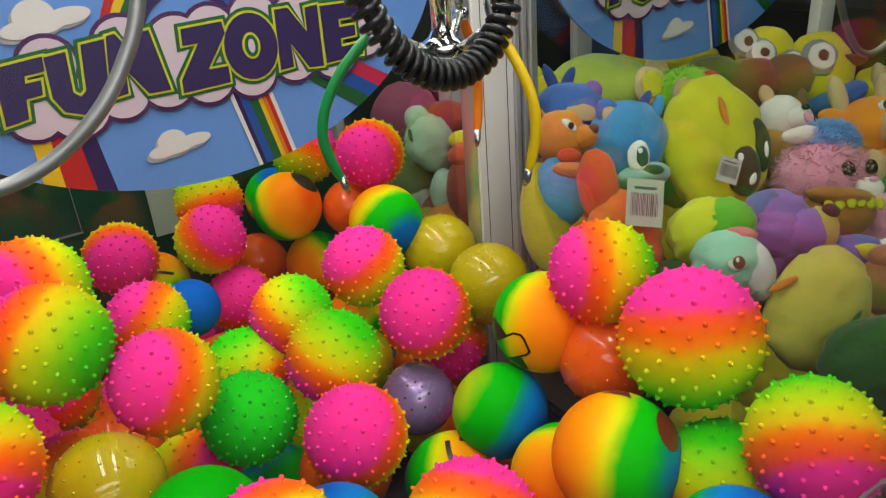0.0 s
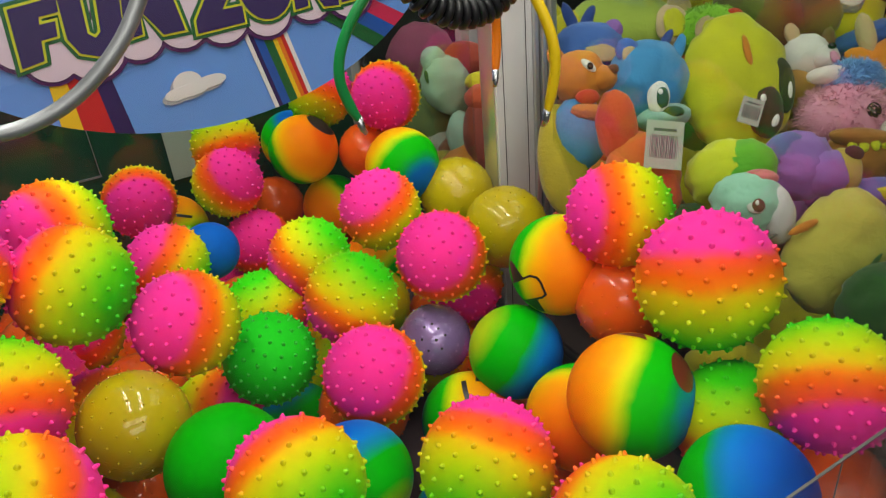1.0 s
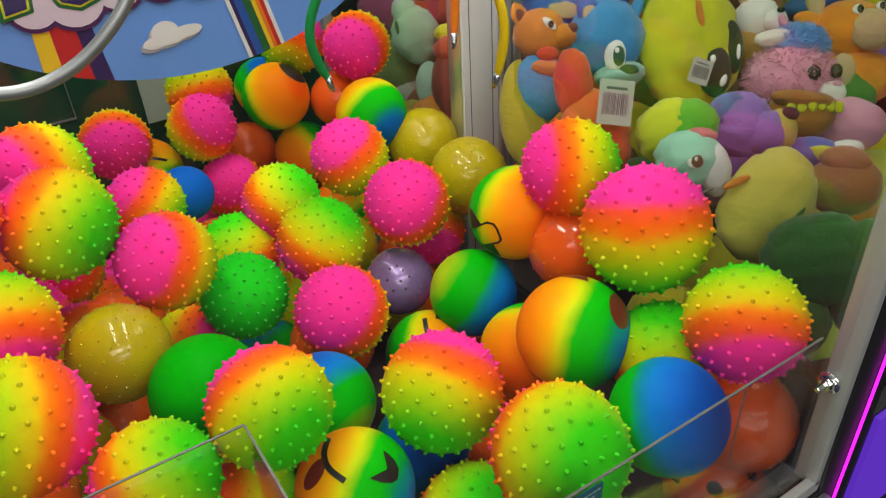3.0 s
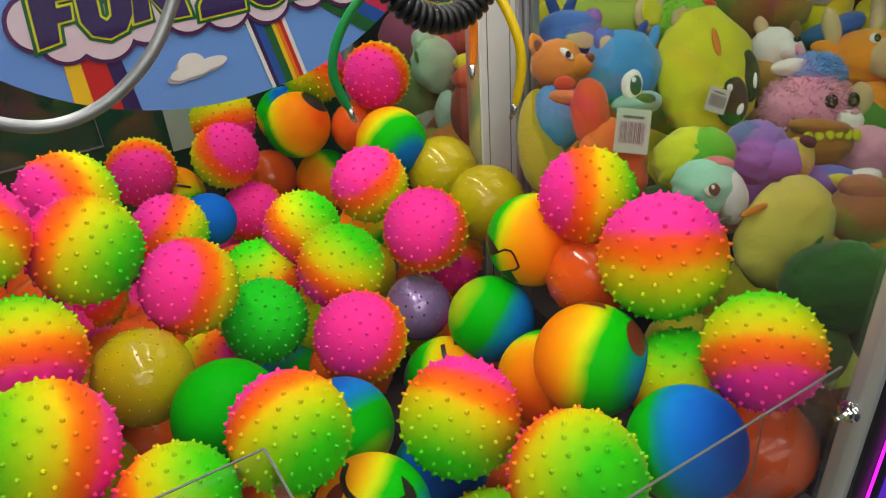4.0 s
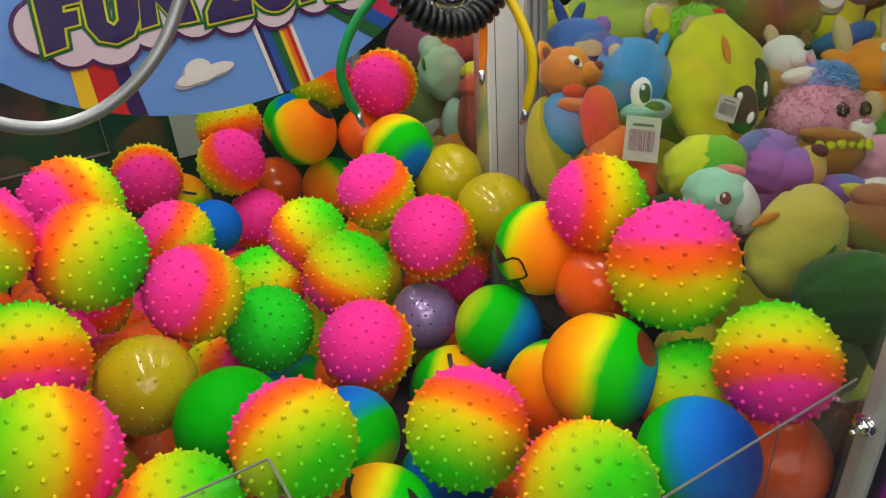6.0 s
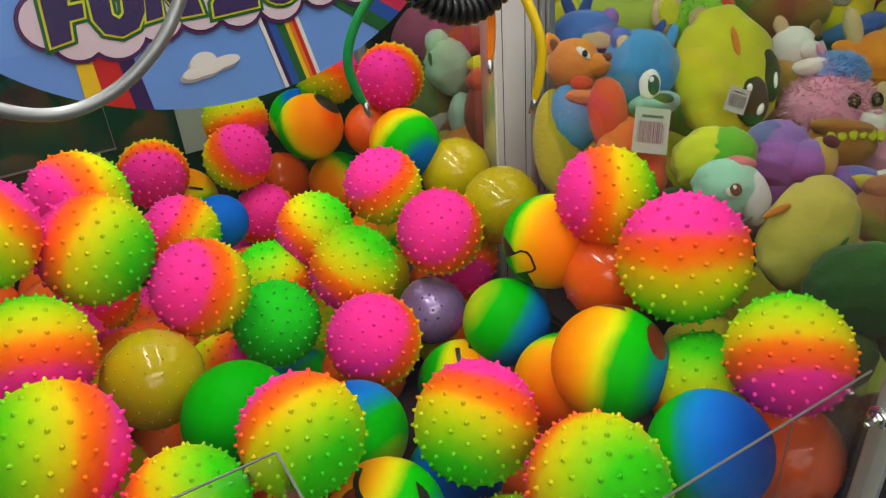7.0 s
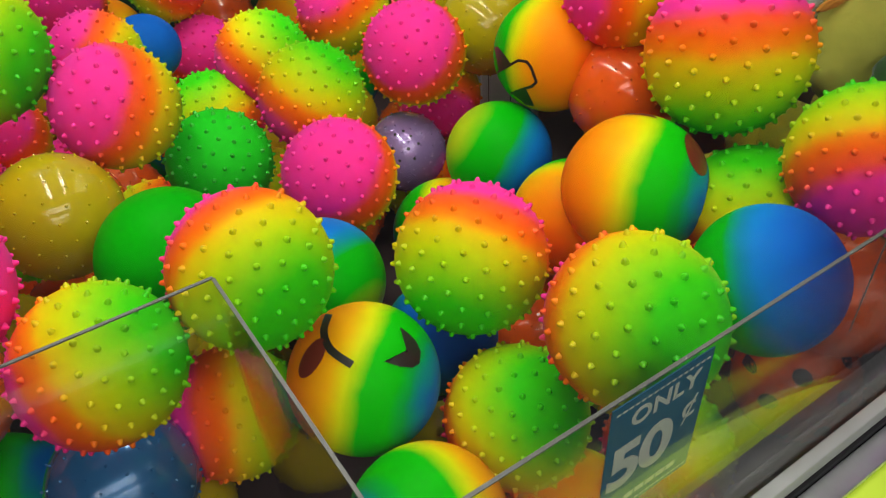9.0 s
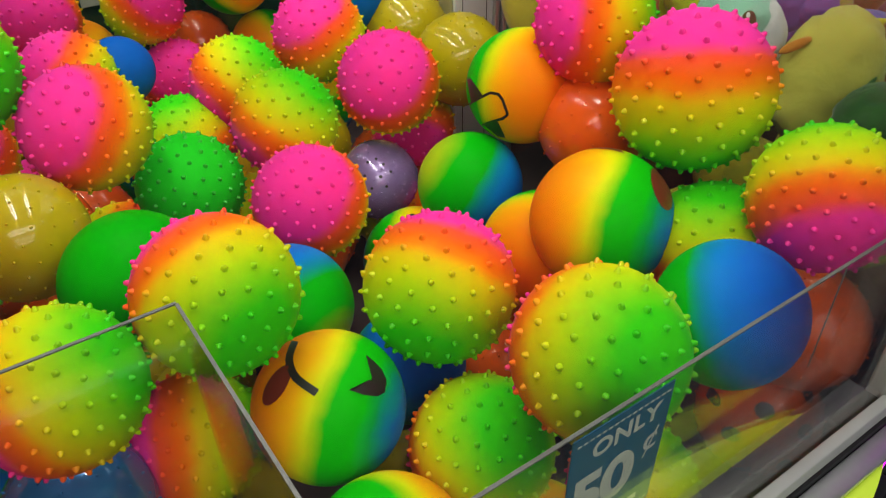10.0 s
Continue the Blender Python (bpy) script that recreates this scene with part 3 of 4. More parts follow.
# ---- acrylic baffles round the prize chute ----
def acrylic(name, b, edges, label):
    ob = tagged(part(name, box(*b), M_ACRYLIC, smooth=False), label, "acrylic panel", "clear baffles")
    ob.visible_shadow = False
    for e in edges:
        part("edge", box(*e), M_EDGE, ob, "frosted strip, a cut edge or a drawn reflection", smooth=False)
    return ob


CH = 0.958
acrylic("chute_panel", (X0 + 0.02, 0.429, BED, 0.097, 0.4315, CH), [(X0 + 0.02, 0.429, CH, 0.0985, 0.4315, CH + 0.0012)], "clear acrylic back panel of the prize chute")
acrylic("chute_panel", (0.0972, 0.212, BED, 0.0997, 0.4315, CH), [(0.0972, 0.212, CH, 0.0997, 0.4288, CH + 0.0012)], "clear acrylic side panel of the prize chute")
# the short upright strip draws the corner post's reflection in the baffle
acrylic("front_baffle", (0.101, 0.208, BED, 0.700, 0.2108, 0.915), [(0.101, 0.208, 0.915, 0.700, 0.2108, 0.9162), (0.566, 0.207, 0.80, 0.5675, 0.2078, 0.914)], "long clear acrylic baffle behind the front pane")

# price sign stuck on the baffle
SIGN_T = material("teal printed card", 0.45, colour=(0.007, 0.10, 0.18), vary=0.1, scale=30)
SIGN_L = material("pale print", 0.5, colour=(0.46, 0.50, 0.44), vary=0.06, scale=30)


def lettering(name, text, size, m, mat, parent, label="", offset=0.0, extrude=0.0003, spacing=1.0, shear=0.0):
    cu = bpy.data.curves.new(name, "FONT")
    cu.body, cu.size, cu.extrude, cu.offset, cu.space_character, cu.shear = text, size, extrude, offset, spacing, shear
    cu.materials.append(mat)
    ob = new(name, cu)
    ob.parent = parent
    ob.matrix_basis = m
    if label:
        ob["label"] = label
    return ob


sign = tagged(part("price_sign", box(0.268, 0.2066, 0.778, 0.363, 0.2076, 0.912), SIGN_T, smooth=False), "teal price card stuck on the acrylic baffle", "sign")
lettering("word", "ONLY", 0.0235, pose(0.287, 0.2062, 0.882, 90), SIGN_L, sign, "pale capital letters", 0.0006, 0.0002, 1.05)
lettering("price", "50", 0.066, pose(0.271, 0.2062, 0.818, 90), SIGN_L, sign, "large pale figures", 0.0022, 0.0002, 0.93)
lettering("cent_mark", "¢", 0.036, pose(0.341, 0.2062, 0.848, 90), SIGN_L, sign, "small pale cent mark", 0.0, 0.0002)
for i in range(16):
    part("dash", box(0.272 + i * 0.0056, 0.2059, 0.904, 0.2755 + i * 0.0056, 0.2063, 0.9056), SIGN_L, sign, smooth=False)
    part("dash", box(0.272 + i * 0.0056, 0.2059, 0.783, 0.2755 + i * 0.0056, 0.2063, 0.7846), SIGN_L, sign, smooth=False)
for i in range(5):
    part("word_bar", box(0.293 + i * 0.011, 0.2059, 0.792, 0.302 + i * 0.011, 0.2063, 0.798), SIGN_L, sign, smooth=False)

# bolt that holds the baffle to the corner post
bolt = tagged(part("bolt", lathe([(0.011, 0), (0.011, 0.003), (0.0075, 0.0035), (0.0075, 0.009), (0.004, 0.0092), (0.004, 0.022), (0.003, 0.023)], 6, m=pose(0.7085, 0.192, 0.855, 0, -90, 0)), M_CHROME, smooth=False), "chrome bolt and nut on the front post", "bolt")
part("washer", lathe([(0.014, -0.001), (0.014, 0.0012)], 20, m=pose(0.7090, 0.192, 0.855, 0, -90, 0)), M_CHROME, bolt)

# ---- hanging banner ----
INKS = {k: material(k + " banner print", 0.5, colour=tuple(0.76 * v for v in c), vary=0.05, scale=18, coat=0.08) for k, c in dict(
    sky=(0.14, 0.34, 0.86), white=(0.80, 0.80, 0.80), lilac=(0.72, 0.60, 0.72), plum=(0.075, 0.012, 0.11), violet=(0.022, 0.007, 0.10), lime=(0.62, 0.66, 0.01), green=(0.005, 0.12, 0.03),
    red=(0.55, 0.012, 0.012), orange=(0.8, 0.2, 0.01), yellow=(0.85, 0.58, 0.01), blue=(0.01, 0.09, 0.42), crimson=(0.6, 0.02, 0.09), shade=(0.42, 0.44, 0.5)).items()}
BC_X, BC_Z, BA, BB = 0.305, 1.403, 0.42, 0.32


def low(x):
    """Height of the banner's lower rim at x, a little inside it."""
    u = max(-0.999, min(0.999, (x - BC_X) / BA))
    return BC_Z - BB * math.sqrt(1 - u * u) + 0.0008


def banner(dx, y):
    def put(name, outline, ink, depth, label=""):
        return part(name, slab([(x + dx, z) for x, z in outline], y - depth - 0.0006, y - depth), INKS[ink], ob, label, smooth=False)

    rim = [(BC_X + dx + BA * math.cos(k * math.pi / 48), BC_Z + BB * math.sin(k * math.pi / 48)) for k in range(96)]
    ob = part("banner", slab(rim, y, y + 0.005), INKS["sky"], smooth=False)
    tagged(ob, "oval sky-blue banner with rainbows, clouds and fun zone lettering", "banner", "banners")
    # rainbow legs, fanning out to the rim
    def leg(colours, xa0, xa1, za, xb0, xb1, tilt=0.0):
        for i, c in enumerate(colours):
            f0, f1 = i / len(colours), (i + 1) / len(colours)
            a0, a1, b0, b1 = xa0 + (xa1 - xa0) * f0, xa0 + (xa1 - xa0) * f1, xb0 + (xb1 - xb0) * f0, xb0 + (xb1 - xb0) * f1
            put("rainbow_stripe", [(a0, za + tilt * f0), (a1, za + tilt * f1), (b1, low(b1)), (b0, low(b0))], c, 0.0014)
    leg(("yellow", "yellow", "red", "red", "red", "violet", "violet"), 0.076, 0.148, 1.225, 0.073, 0.162)
    leg(("white", "violet", "blue", "blue", "green", "green", "yellow", "orange", "red", "white"), 0.338, 0.402, 1.235, 0.371, 0.434)
    leg(("green", "blue", "crimson"), 0.43, 0.50, 1.235, 0.552, 0.612, 0.02)
    for side in (-1, 1):
        for i, c in enumerate(("red", "yellow", "green", "blue", "violet")):
            r0, r1 = 0.118 - i * 0.011, 0.107 - i * 0.011
            arc = [(0.305 + side * r0 * math.cos(a * 0.12), 1.285 + 1.1 * r0 * math.sin(a * 0.12)) for a in range(14)]
            arc += [(0.305 + side * r1 * math.cos(a * 0.12), 1.285 + 1.1 * r1 * math.sin(a * 0.12)) for a in range(13, -1, -1)]
            put("rainbow_arc", arc, c, 0.0014)
    # small clouds with a soft drop shadow
    for cx, cz, s in ((0.262, 1.152, 1.0), (0.135, 1.345, 1.2), (0.50, 1.42, 1.1), (0.30, 1.56, 1.2)):
        for d, ink, ox, oz in ((0.002, "shade", -0.005, -0.005), (0.0032, "white", 0, 0)):
            for k, (px, pz, a, b) in enumerate(((-0.012, 0.004, 0.021, 0.017), (0.02, 0.0, 0.024, 0.009), (-0.028, -0.008, 0.02, 0.009), (-0.008, -0.006, 0.026, 0.009))):
                put("cloud", oval(cx + ox + px * s, cz + oz + pz * s, a * s, b * s, 4), ink, d + 0.0002 * k)
    # puffy white edge round the words
    puffs = [(0.060, 1.255, 0.037), (0.088, 1.228, 0.032), (0.14, 1.228, 0.04), (0.12, 1.29, 0.034), (0.20, 1.235, 0.034), (0.215, 1.30, 0.036), (0.262, 1.24, 0.036), (0.285, 1.29, 0.038), (0.32, 1.235, 0.036),
             (0.335, 1.30, 0.034), (0.385, 1.232, 0.036), (0.40, 1.305, 0.036), (0.455, 1.24, 0.034), (0.465, 1.30, 0.034), (0.52, 1.235, 0.036), (0.53, 1.295, 0.036), (0.573, 1.26, 0.038)]
    for i, (cx, cz, r) in enumerate(puffs):
        put("puff_rim", oval(cx, cz, r + 0.006, r + 0.005), "plum", 0.0042 + 0.00004 * i)
    for i, (cx, cz, r) in enumerate(puffs):
        put("puff", oval(cx, cz, r, r - 0.001), "lilac", 0.0056 + 0.00004 * i)
    # block letters: green halo, yellow line, violet face
    strokes = {
        "F": [(0.052, 1.214), (0.080, 1.219), (0.084, 1.246), (0.104, 1.248), (0.107, 1.268), (0.088, 1.267), (0.090, 1.277), (0.114, 1.279), (0.116, 1.299), (0.058, 1.293)],
        "U": [(0.117, 1.297), (0.144, 1.300), (0.140, 1.244), (0.148, 1.236), (0.156, 1.243), (0.164, 1.306), (0.194, 1.309), (0.184, 1.240), (0.170, 1.218), (0.146, 1.210), (0.124, 1.219), (0.114, 1.241)],
        "N": [(0.183, 1.225), (0.207, 1.228), (0.211, 1.262), (0.234, 1.222), (0.264, 1.222), (0.252, 1.312), (0.230, 1.309), (0.228, 1.278), (0.208, 1.314), (0.197, 1.312)],
        "Z": [(0.280, 1.213), (0.349, 1.216), (0.350, 1.241), (0.321, 1.241), (0.354, 1.290), (0.352, 1.308), (0.294, 1.306), (0.292, 1.282), (0.314, 1.282), (0.281, 1.232)],
        "n": [(0.428, 1.219), (0.449, 1.221), (0.450, 1.258), (0.474, 1.215), (0.498, 1.213), (0.500, 1.311), (0.480, 1.309), (0.478, 1.272), (0.453, 1.313), (0.432, 1.313)],
        "E": [(0.503, 1.216), (0.567, 1.220), (0.568, 1.240), (0.532, 1.238), (0.532, 1.252), (0.558, 1.253), (0.558, 1.270), (0.532, 1.270), (0.532, 1.283), (0.568, 1.284), (0.569, 1.306), (0.504, 1.308)],
        "O": oval(0.389, 1.264, 0.040, 0.051, 0, 24),
    }
    for order, (k, shape) in enumerate(strokes.items()):
        shape = [(x, 1.267 + (z - 1.262) * 0.93) for x, z in shape]
        for ink, grow, d in (("green", 0.0078, 0.0066), ("lime", 0.0032, 0.0076), ("violet", 0.0, 0.0086)):
            out, n = [], len(shape)
            area = sum(shape[i][0] * shape[(i + 1) % n][1] - shape[(i + 1) % n][0] * shape[i][1] for i in range(n))
            w = 1 if area > 0 else -1
            for i in range(n):
                p, c, q = Vector(shape[i - 1]), Vector(shape[i]), Vector(shape[(i + 1) % n])
                a, b = (c - p).normalized(), (q - c).normalized()
                na, nb = Vector((a.y, -a.x)) * w, Vector((b.y, -b.x)) * w
                h = (na + nb)
                h = h / max(0.5, h.dot(na)) if h.length > 1e-6 else na
                out.append(tuple(c + h * grow))
            put("letter", out, ink, d + 0.00009 * order)
        if k == "O":
            put("letter_hole", oval(0.389, 1.270, 0.0135, 0.019), "lime", 0.0096)
            put("letter_hole", oval(0.389, 1.270, 0.010, 0.0155), "green", 0.0104)
            put("letter_hole", oval(0.389, 1.270, 0.005, 0.010), "lilac", 0.0112)
    for x in (BC_X - 0.2, BC_X + 0.2):
        part("hanger", sweep([(x + dx, y + 0.002, BC_Z + BB * 0.86), (x + dx, y + 0.002, TOP)], 0.0012, 6), M_STEEL, ob)
    return ob


banner(0.0, 1.06)
banner(1.06, 1.075)

# ---- claw on its carriage, hanging high ----
CX, CY, CZ = 0.373, 0.50, 1.338
claw = tagged(new("crane_claw"), "chrome three-finger claw with green, yellow and orange sleeves", "claw")
claw.location = (CX, CY, CZ)
part("crown", lathe([(0.006, -0.012), (0.016, -0.010), (0.019, -0.004), (0.019, 0.004), (0.012, 0.008), (0.009, 0.014)], 24), M_CHROME, claw)
part("plunger", lathe([(0.0085, 0.012), (0.0085, 0.075), (0.007, 0.078)], 20), M_CHROME, claw)
part("coil_housing", lathe([(0.020, 0.07), (0.0235, 0.073), (0.0235, 0.118), (0.029, 0.119), (0.029, 0.127), (0.0245, 0.128), (0.0245, 0.165), (0.029, 0.166), (0.029, 0.172), (0.025, 0.173), (0.025, 0.214), (0.023, 0.217)], 32), M_CHROME, claw, "chrome cylinder with two collars")
part("wire_rope", sweep([(0, 0, 0.216), (0, 0, 0.50)], 0.0016, 8), M_STEEL, claw)
FINGERS = (
    (168, M_FG, "green vinyl sleeve", [(0.060, 0.020), (0.088, -0.006), (0.106, -0.034), (0.112, -0.060), (0.107, -0.084), (0.101, -0.098)]),
    (-58, M_FY, "yellow vinyl sleeve", [(0.048, 0.016), (0.066, -0.012), (0.078, -0.040), (0.081, -0.064), (0.078, -0.086), (0.074, -0.104)]),
    (38, M_FO, "orange vinyl sleeve", [(0.052, 0.018), (0.074, -0.008), (0.088, -0.036), (0.092, -0.060), (0.088, -0.084), (0.083, -0.100)]),
)
for az, mat, lab, curve in FINGERS:
    ca, sa = math.cos(radians(az)), math.sin(radians(az))
    at = lambda r, z: (ca * r, sa * r, z)
    (hr, hz), (tr, tz) = curve[0], curve[-1]
    part("link_arm", sweep([at(0.03, 0.122), at(0.033, 0.115), at(hr - 0.004, hz + 0.012), at(hr, hz + 0.002)], [0.003, 0.0040, 0.0040, 0.003], 8), M_STEEL, claw)
    part("lower_arm", sweep([at(0.016, 0.0), at(0.026, 0.004), at(hr - 0.006, hz), at(hr + 0.004, hz - 0.002)], [0.004, 0.0045, 0.0045, 0.004], 8), M_STEEL, claw)
    part("pivot", lathe([(0.0055, -0.006), (0.0055, 0.006)], 12, m=pose(*at(hr, hz), 90, 0, az)), M_CHROME, claw)
    f = part("finger", sweep(spline([at(r, z) for r, z in curve], 6), [0.0046] * 26 + [0.0043, 0.004, 0.0037, 0.0034, 0.003], 12), mat, claw, lab)
    part("fingertip", sweep([at(tr, tz + 0.002), at(tr - 0.002, tz - 0.009), at(tr - 0.005, tz - 0.014)], [0.0034, 0.0032, 0.002], 10), M_STEEL, f, "bare steel tip")

lead = spline([(0.273, 0.475, 1.56), (0.274, 0.47, 1.46), (0.284, 0.462, 1.39), (0.313, 0.455, 1.342), (0.354, 0.452, 1.326), (0.394, 0.456, 1.345), (0.420, 0.464, 1.40), (0.416, 0.48, 1.48), (0.390, 0.494, 1.535)], 40)
helix = []
for i, p in enumerate(lead):
    q = lead[min(i + 1, len(lead) - 1)]
    d = (q - lead[max(i - 1, 0)]).normalized()
    s = Vector((0, 1, 0)).cross(d).normalized()
    for k in range(2):
        a = (i * 2 + k) * 2 * math.pi / 13
        helix.append(p.lerp(q, k / 2) + (s * math.cos(a) + d.cross(s) * math.sin(a)) * 0.0105)
cord = tagged(part("coiled_cord", sweep(helix, 0.0031, 7), M_BLACK), "black coiled rubber cord looping below the carriage", "cable")
part("inner_cable", sweep(lead[::6], 0.006, 8), M_BLACK, cord)

carriage = tagged(part("crane_carriage", box(0.31, 0.43, 1.80, 0.44, 0.57, 1.88, 0.004), M_DARK), "dark crane carriage under the cabinet roof", "carriage")
for y in (0.45, 0.55):
    part("rail", box(X0 + 0.02, y - 0.006, 1.882, X1 - 0.03, y + 0.006, 1.90, 0.001), M_ALU, carriage)


def conduit(dx, dy, dz, label):
    bends = [(0.165, 0.43, 1.50), (0.135, 0.41, 1.416), (0.119, 0.405, 1.386), (0.098, 0.40, 1.362), (0.070, 0.40, 1.342), (0.040, 0.40, 1.333), (0.012, 0.40, 1.337), (-0.015, 0.40, 1.355), (-0.05, 0.40, 1.40), (-0.09, 0.40, 1.48), (-0.12, 0.40, 1.60)]
    pts = spline([(x + dx, y + dy, z + dz) for x, y, z in bends], 8)
    tagged(part("steel_conduit", sweep(pts, 0.0044, 16), M_SATIN), label, "conduit", "steel conduits")


conduit(-0.014, 0, 0, "bent brushed steel conduit hanging before the banner")
conduit(1.003, 0.10, -0.113, "bent brushed steel conduit in the neighbouring cabinet")

# ---- the neighbouring cabinet with the plush toys ----
near = tagged(new("toy_cabinet"), "neighbouring claw machine cabinet filled with plush toys", "claw machine")
part("base", box(0.825, Y0 - 0.03, 0, 1.93, Y1 + 0.04, BED - 0.012, 0.008), M_DARK, near)
part("bed", box(0.83, Y0 + 0.03, BED - 0.008, 1.90, Y1 - 0.01, BED), M_BED, near, smooth=False)
part("roof", box(0.825, Y0 - 0.03, TOP, 1.93, Y1 + 0.04, TOP + 0.06, 0.006), M_DARK, near)
part("back_panel", box(0.82, Y1, BED, 1.93, Y1 + 0.02, TOP), M_DARK, near, smooth=False)
part("side_panel", box(1.90, Y0, BED, 1.92, Y1, TOP), M_DARK, near, smooth=False)
part("front_panel", box(0.825, Y0 - 0.02, BED, 1.90, Y0 - 0.012, 0.74), M_PURPLE_P, near, "purple front panel, its LED light put in as glow", smooth=False)
# unseen board, added to keep the panel's purple glow off the balls
part("glow_block", box(0.815, Y0 - 0.0115, BED, 1.90, Y0 + 0.01, 0.745), M_DARK, near, smooth=False)
for x, y in ((1.115, Y1 - 0.05), (1.868, 1.08), (1.585, Y1 - 0.05)):
    part("post", box(x - 0.03, y, BED, x + 0.03, y + 0.03, TOP, 0.002), M_STRIP, near)
acrylic("toy_baffle", (0.83, 0.50, BED, 1.02, 0.503, 0.925), [(0.83, 0.4995, 0.925, 1.02, 0.5035, 0.9265)], "clear acrylic baffle beside the yellow plush cushion")


# ---- plush toys ----
@lru_cache(None)
def plush_mat(colour, fuzz=0.5):
    m = material("plush fabric", 0.9, colour=colour, vary=0.28, scale=26, bump=0.45, bump_scale=130, relief=0.005, sheen=fuzz * 0.5)
    return m


GLOSS = {c: material(c + " plastic eye", 0.12, colour=v) for c, v in dict(black=(0.01, 0.01, 0.012), white=(0.8, 0.8, 0.8)).items()}


def blob(a, b, c, seed, lump=0.05, seam=0.0):
    """A stuffed shape: soft ellipsoid with uneven filling and faint gathered folds."""
    bm = bmesh.new()
    bmesh.ops.create_icosphere(bm, subdivisions=4 if max(a, b, c) > 0.02 else 3, radius=1)
    off = Vector((seed * 3.7, seed * 1.3, seed * 2.1))
    for v in bm.verts:
        n = v.co.copy()
        k = 1 + lump * noise.noise(n * 1.5 + off) + lump * 0.6 * noise.noise(n * 4 + off) + lump * 0.30 * noise.noise(n * 9 - off)
        k += seam * (0.035 + 0.03 * noise.noise(n * 3 - off)) * math.sin(14 * n.y + 5 * noise.noise(n * 2 + off))
        v.co = Vector((n.x * a, n.y * b, n.z * c)) * k
    return bm


def fur(a, b, c, seed, count, length):
    bm = bmesh.new()
    r = random.Random(seed)
    for _ in range(count):
        n = Vector((r.gauss(0, 1), r.gauss(0, 1), r.gauss(0, 1))).normalized()
        p = Vector((n.x * a, n.y * b, n.z * c)) * 0.98
        t = (n + Vector((r.uniform(-.7, .7), r.uniform(-.9, .4), r.uniform(-.7, .7)))).normalized() * length * r.uniform(0.6, 1.2)
        s = t.orthogonal().normalized() * 0.0013
        u = t.cross(s).normalized() * 0.0013
        base = [bm.verts.new(p + s), bm.verts.new(p - s * 0.5 + u * 0.87), bm.verts.new(p - s * 0.5 - u * 0.87)]
        mid = [bm.verts.new(v.co + t * 0.55) for v in base]
        tip = bm.verts.new(p + t)
        for i in range(3):
            bm.faces.new((base[i], base[(i + 1) % 3], mid[(i + 1) % 3], mid[i]))
            bm.faces.new((mid[i], mid[(i + 1) % 3], tip))
    return bm


COUNT = [0]


def toy(name, label, place, s, parts, category="plush toy", view_rot=VIEW_ROT):
    """parts: name, colour, dx, dy, dz, a, b, c, turn and, where it has any, kind of surface; in units of s metres, one
    pixel at the toy's depth, x across the camera's view, y up in it, z to the camera.
    """
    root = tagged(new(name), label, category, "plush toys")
    root.matrix_basis = Matrix.Translation(place) @ view_rot.to_4x4()
    for p in parts:
        nm, col, dx, dy, dz, a, b, c, turn = p[:9]
        how = p[9] if len(p) > 9 else ""
        COUNT[0] += 1
        mat = GLOSS[col] if col in ("black", "white") else plush_mat(col)
        ob = part(nm, blob(a * s, b * s, c * s, COUNT[0], 0.0 if col in GLOSS else (0.03 if max(a, b) > 85 else 0.075), 1.0 if how == "folds" else 0.0), mat, root, m=pose(dx * s, dy * s, dz * s, 0, 0, turn))
        if how == "fur":
            part("pile", fur(a * s, b * s, c * s, COUNT[0], 1500, 0.016), mat, ob)
        if how == "shortfur":
            part("pile", fur(a * s, b * s, c * s, COUNT[0], 900, 0.011), mat, ob)
    return root


def tag(name, label, place, w, h, turn, bars, owner_label=""):
    """A swing tag of white card with printed bars."""
    ob = tagged(part(name, box(-w / 2, -h / 2, -0.0004, w / 2, h / 2, 0.0004), M_PAPER, smooth=False), label, "tag", "swing tags")
    ob.matrix_basis = Matrix.Translation(place) @ VIEW_ROT.to_4x4() @ pose(0, 0, 0, 0, 0, turn)
    r = random.Random(bars)
    x = -w * 0.38
    while x < w * 0.36:
        bw = r.choice((0.0007, 0.0012, 0.002))
        part("print_bar", box(x, -h * 0.28, 0.0005, x + bw, h * 0.2, 0.0008), M_PRINT, ob, smooth=False)
        x += bw + r.choice((0.0008, 0.0014))
    part("print_bar", box(-w * 0.3, h * 0.28, 0.0005, w * 0.3, h * 0.34, 0.0008), M_PRINT, ob, smooth=False)
    return ob


YEL, LEM, BLU, SKY, ORG, BRN, TAN, RED, PUR, TEAL, PNK, LIM, WHT, DGR, OLV = (0.62, 0.56, 0.012), (0.54, 0.56, 0.012), (0.06, 0.16, 0.55), (0.05, 0.28, 0.62), (0.62, 0.22, 0.02), (0.14, 0.06, 0.02), (0.55, 0.42, 0.24), (0.60, 0.06, 0.02), (0.28, 0.13, 0.48), (0.32, 0.62, 0.50), (0.72, 0.32, 0.48), (0.26, 0.62, 0.03), (0.75, 0.75, 0.72), (0.03, 0.10, 0.02), (0.42, 0.56, 0.08)
NAVY = (0.02, 0.06, 0.28)

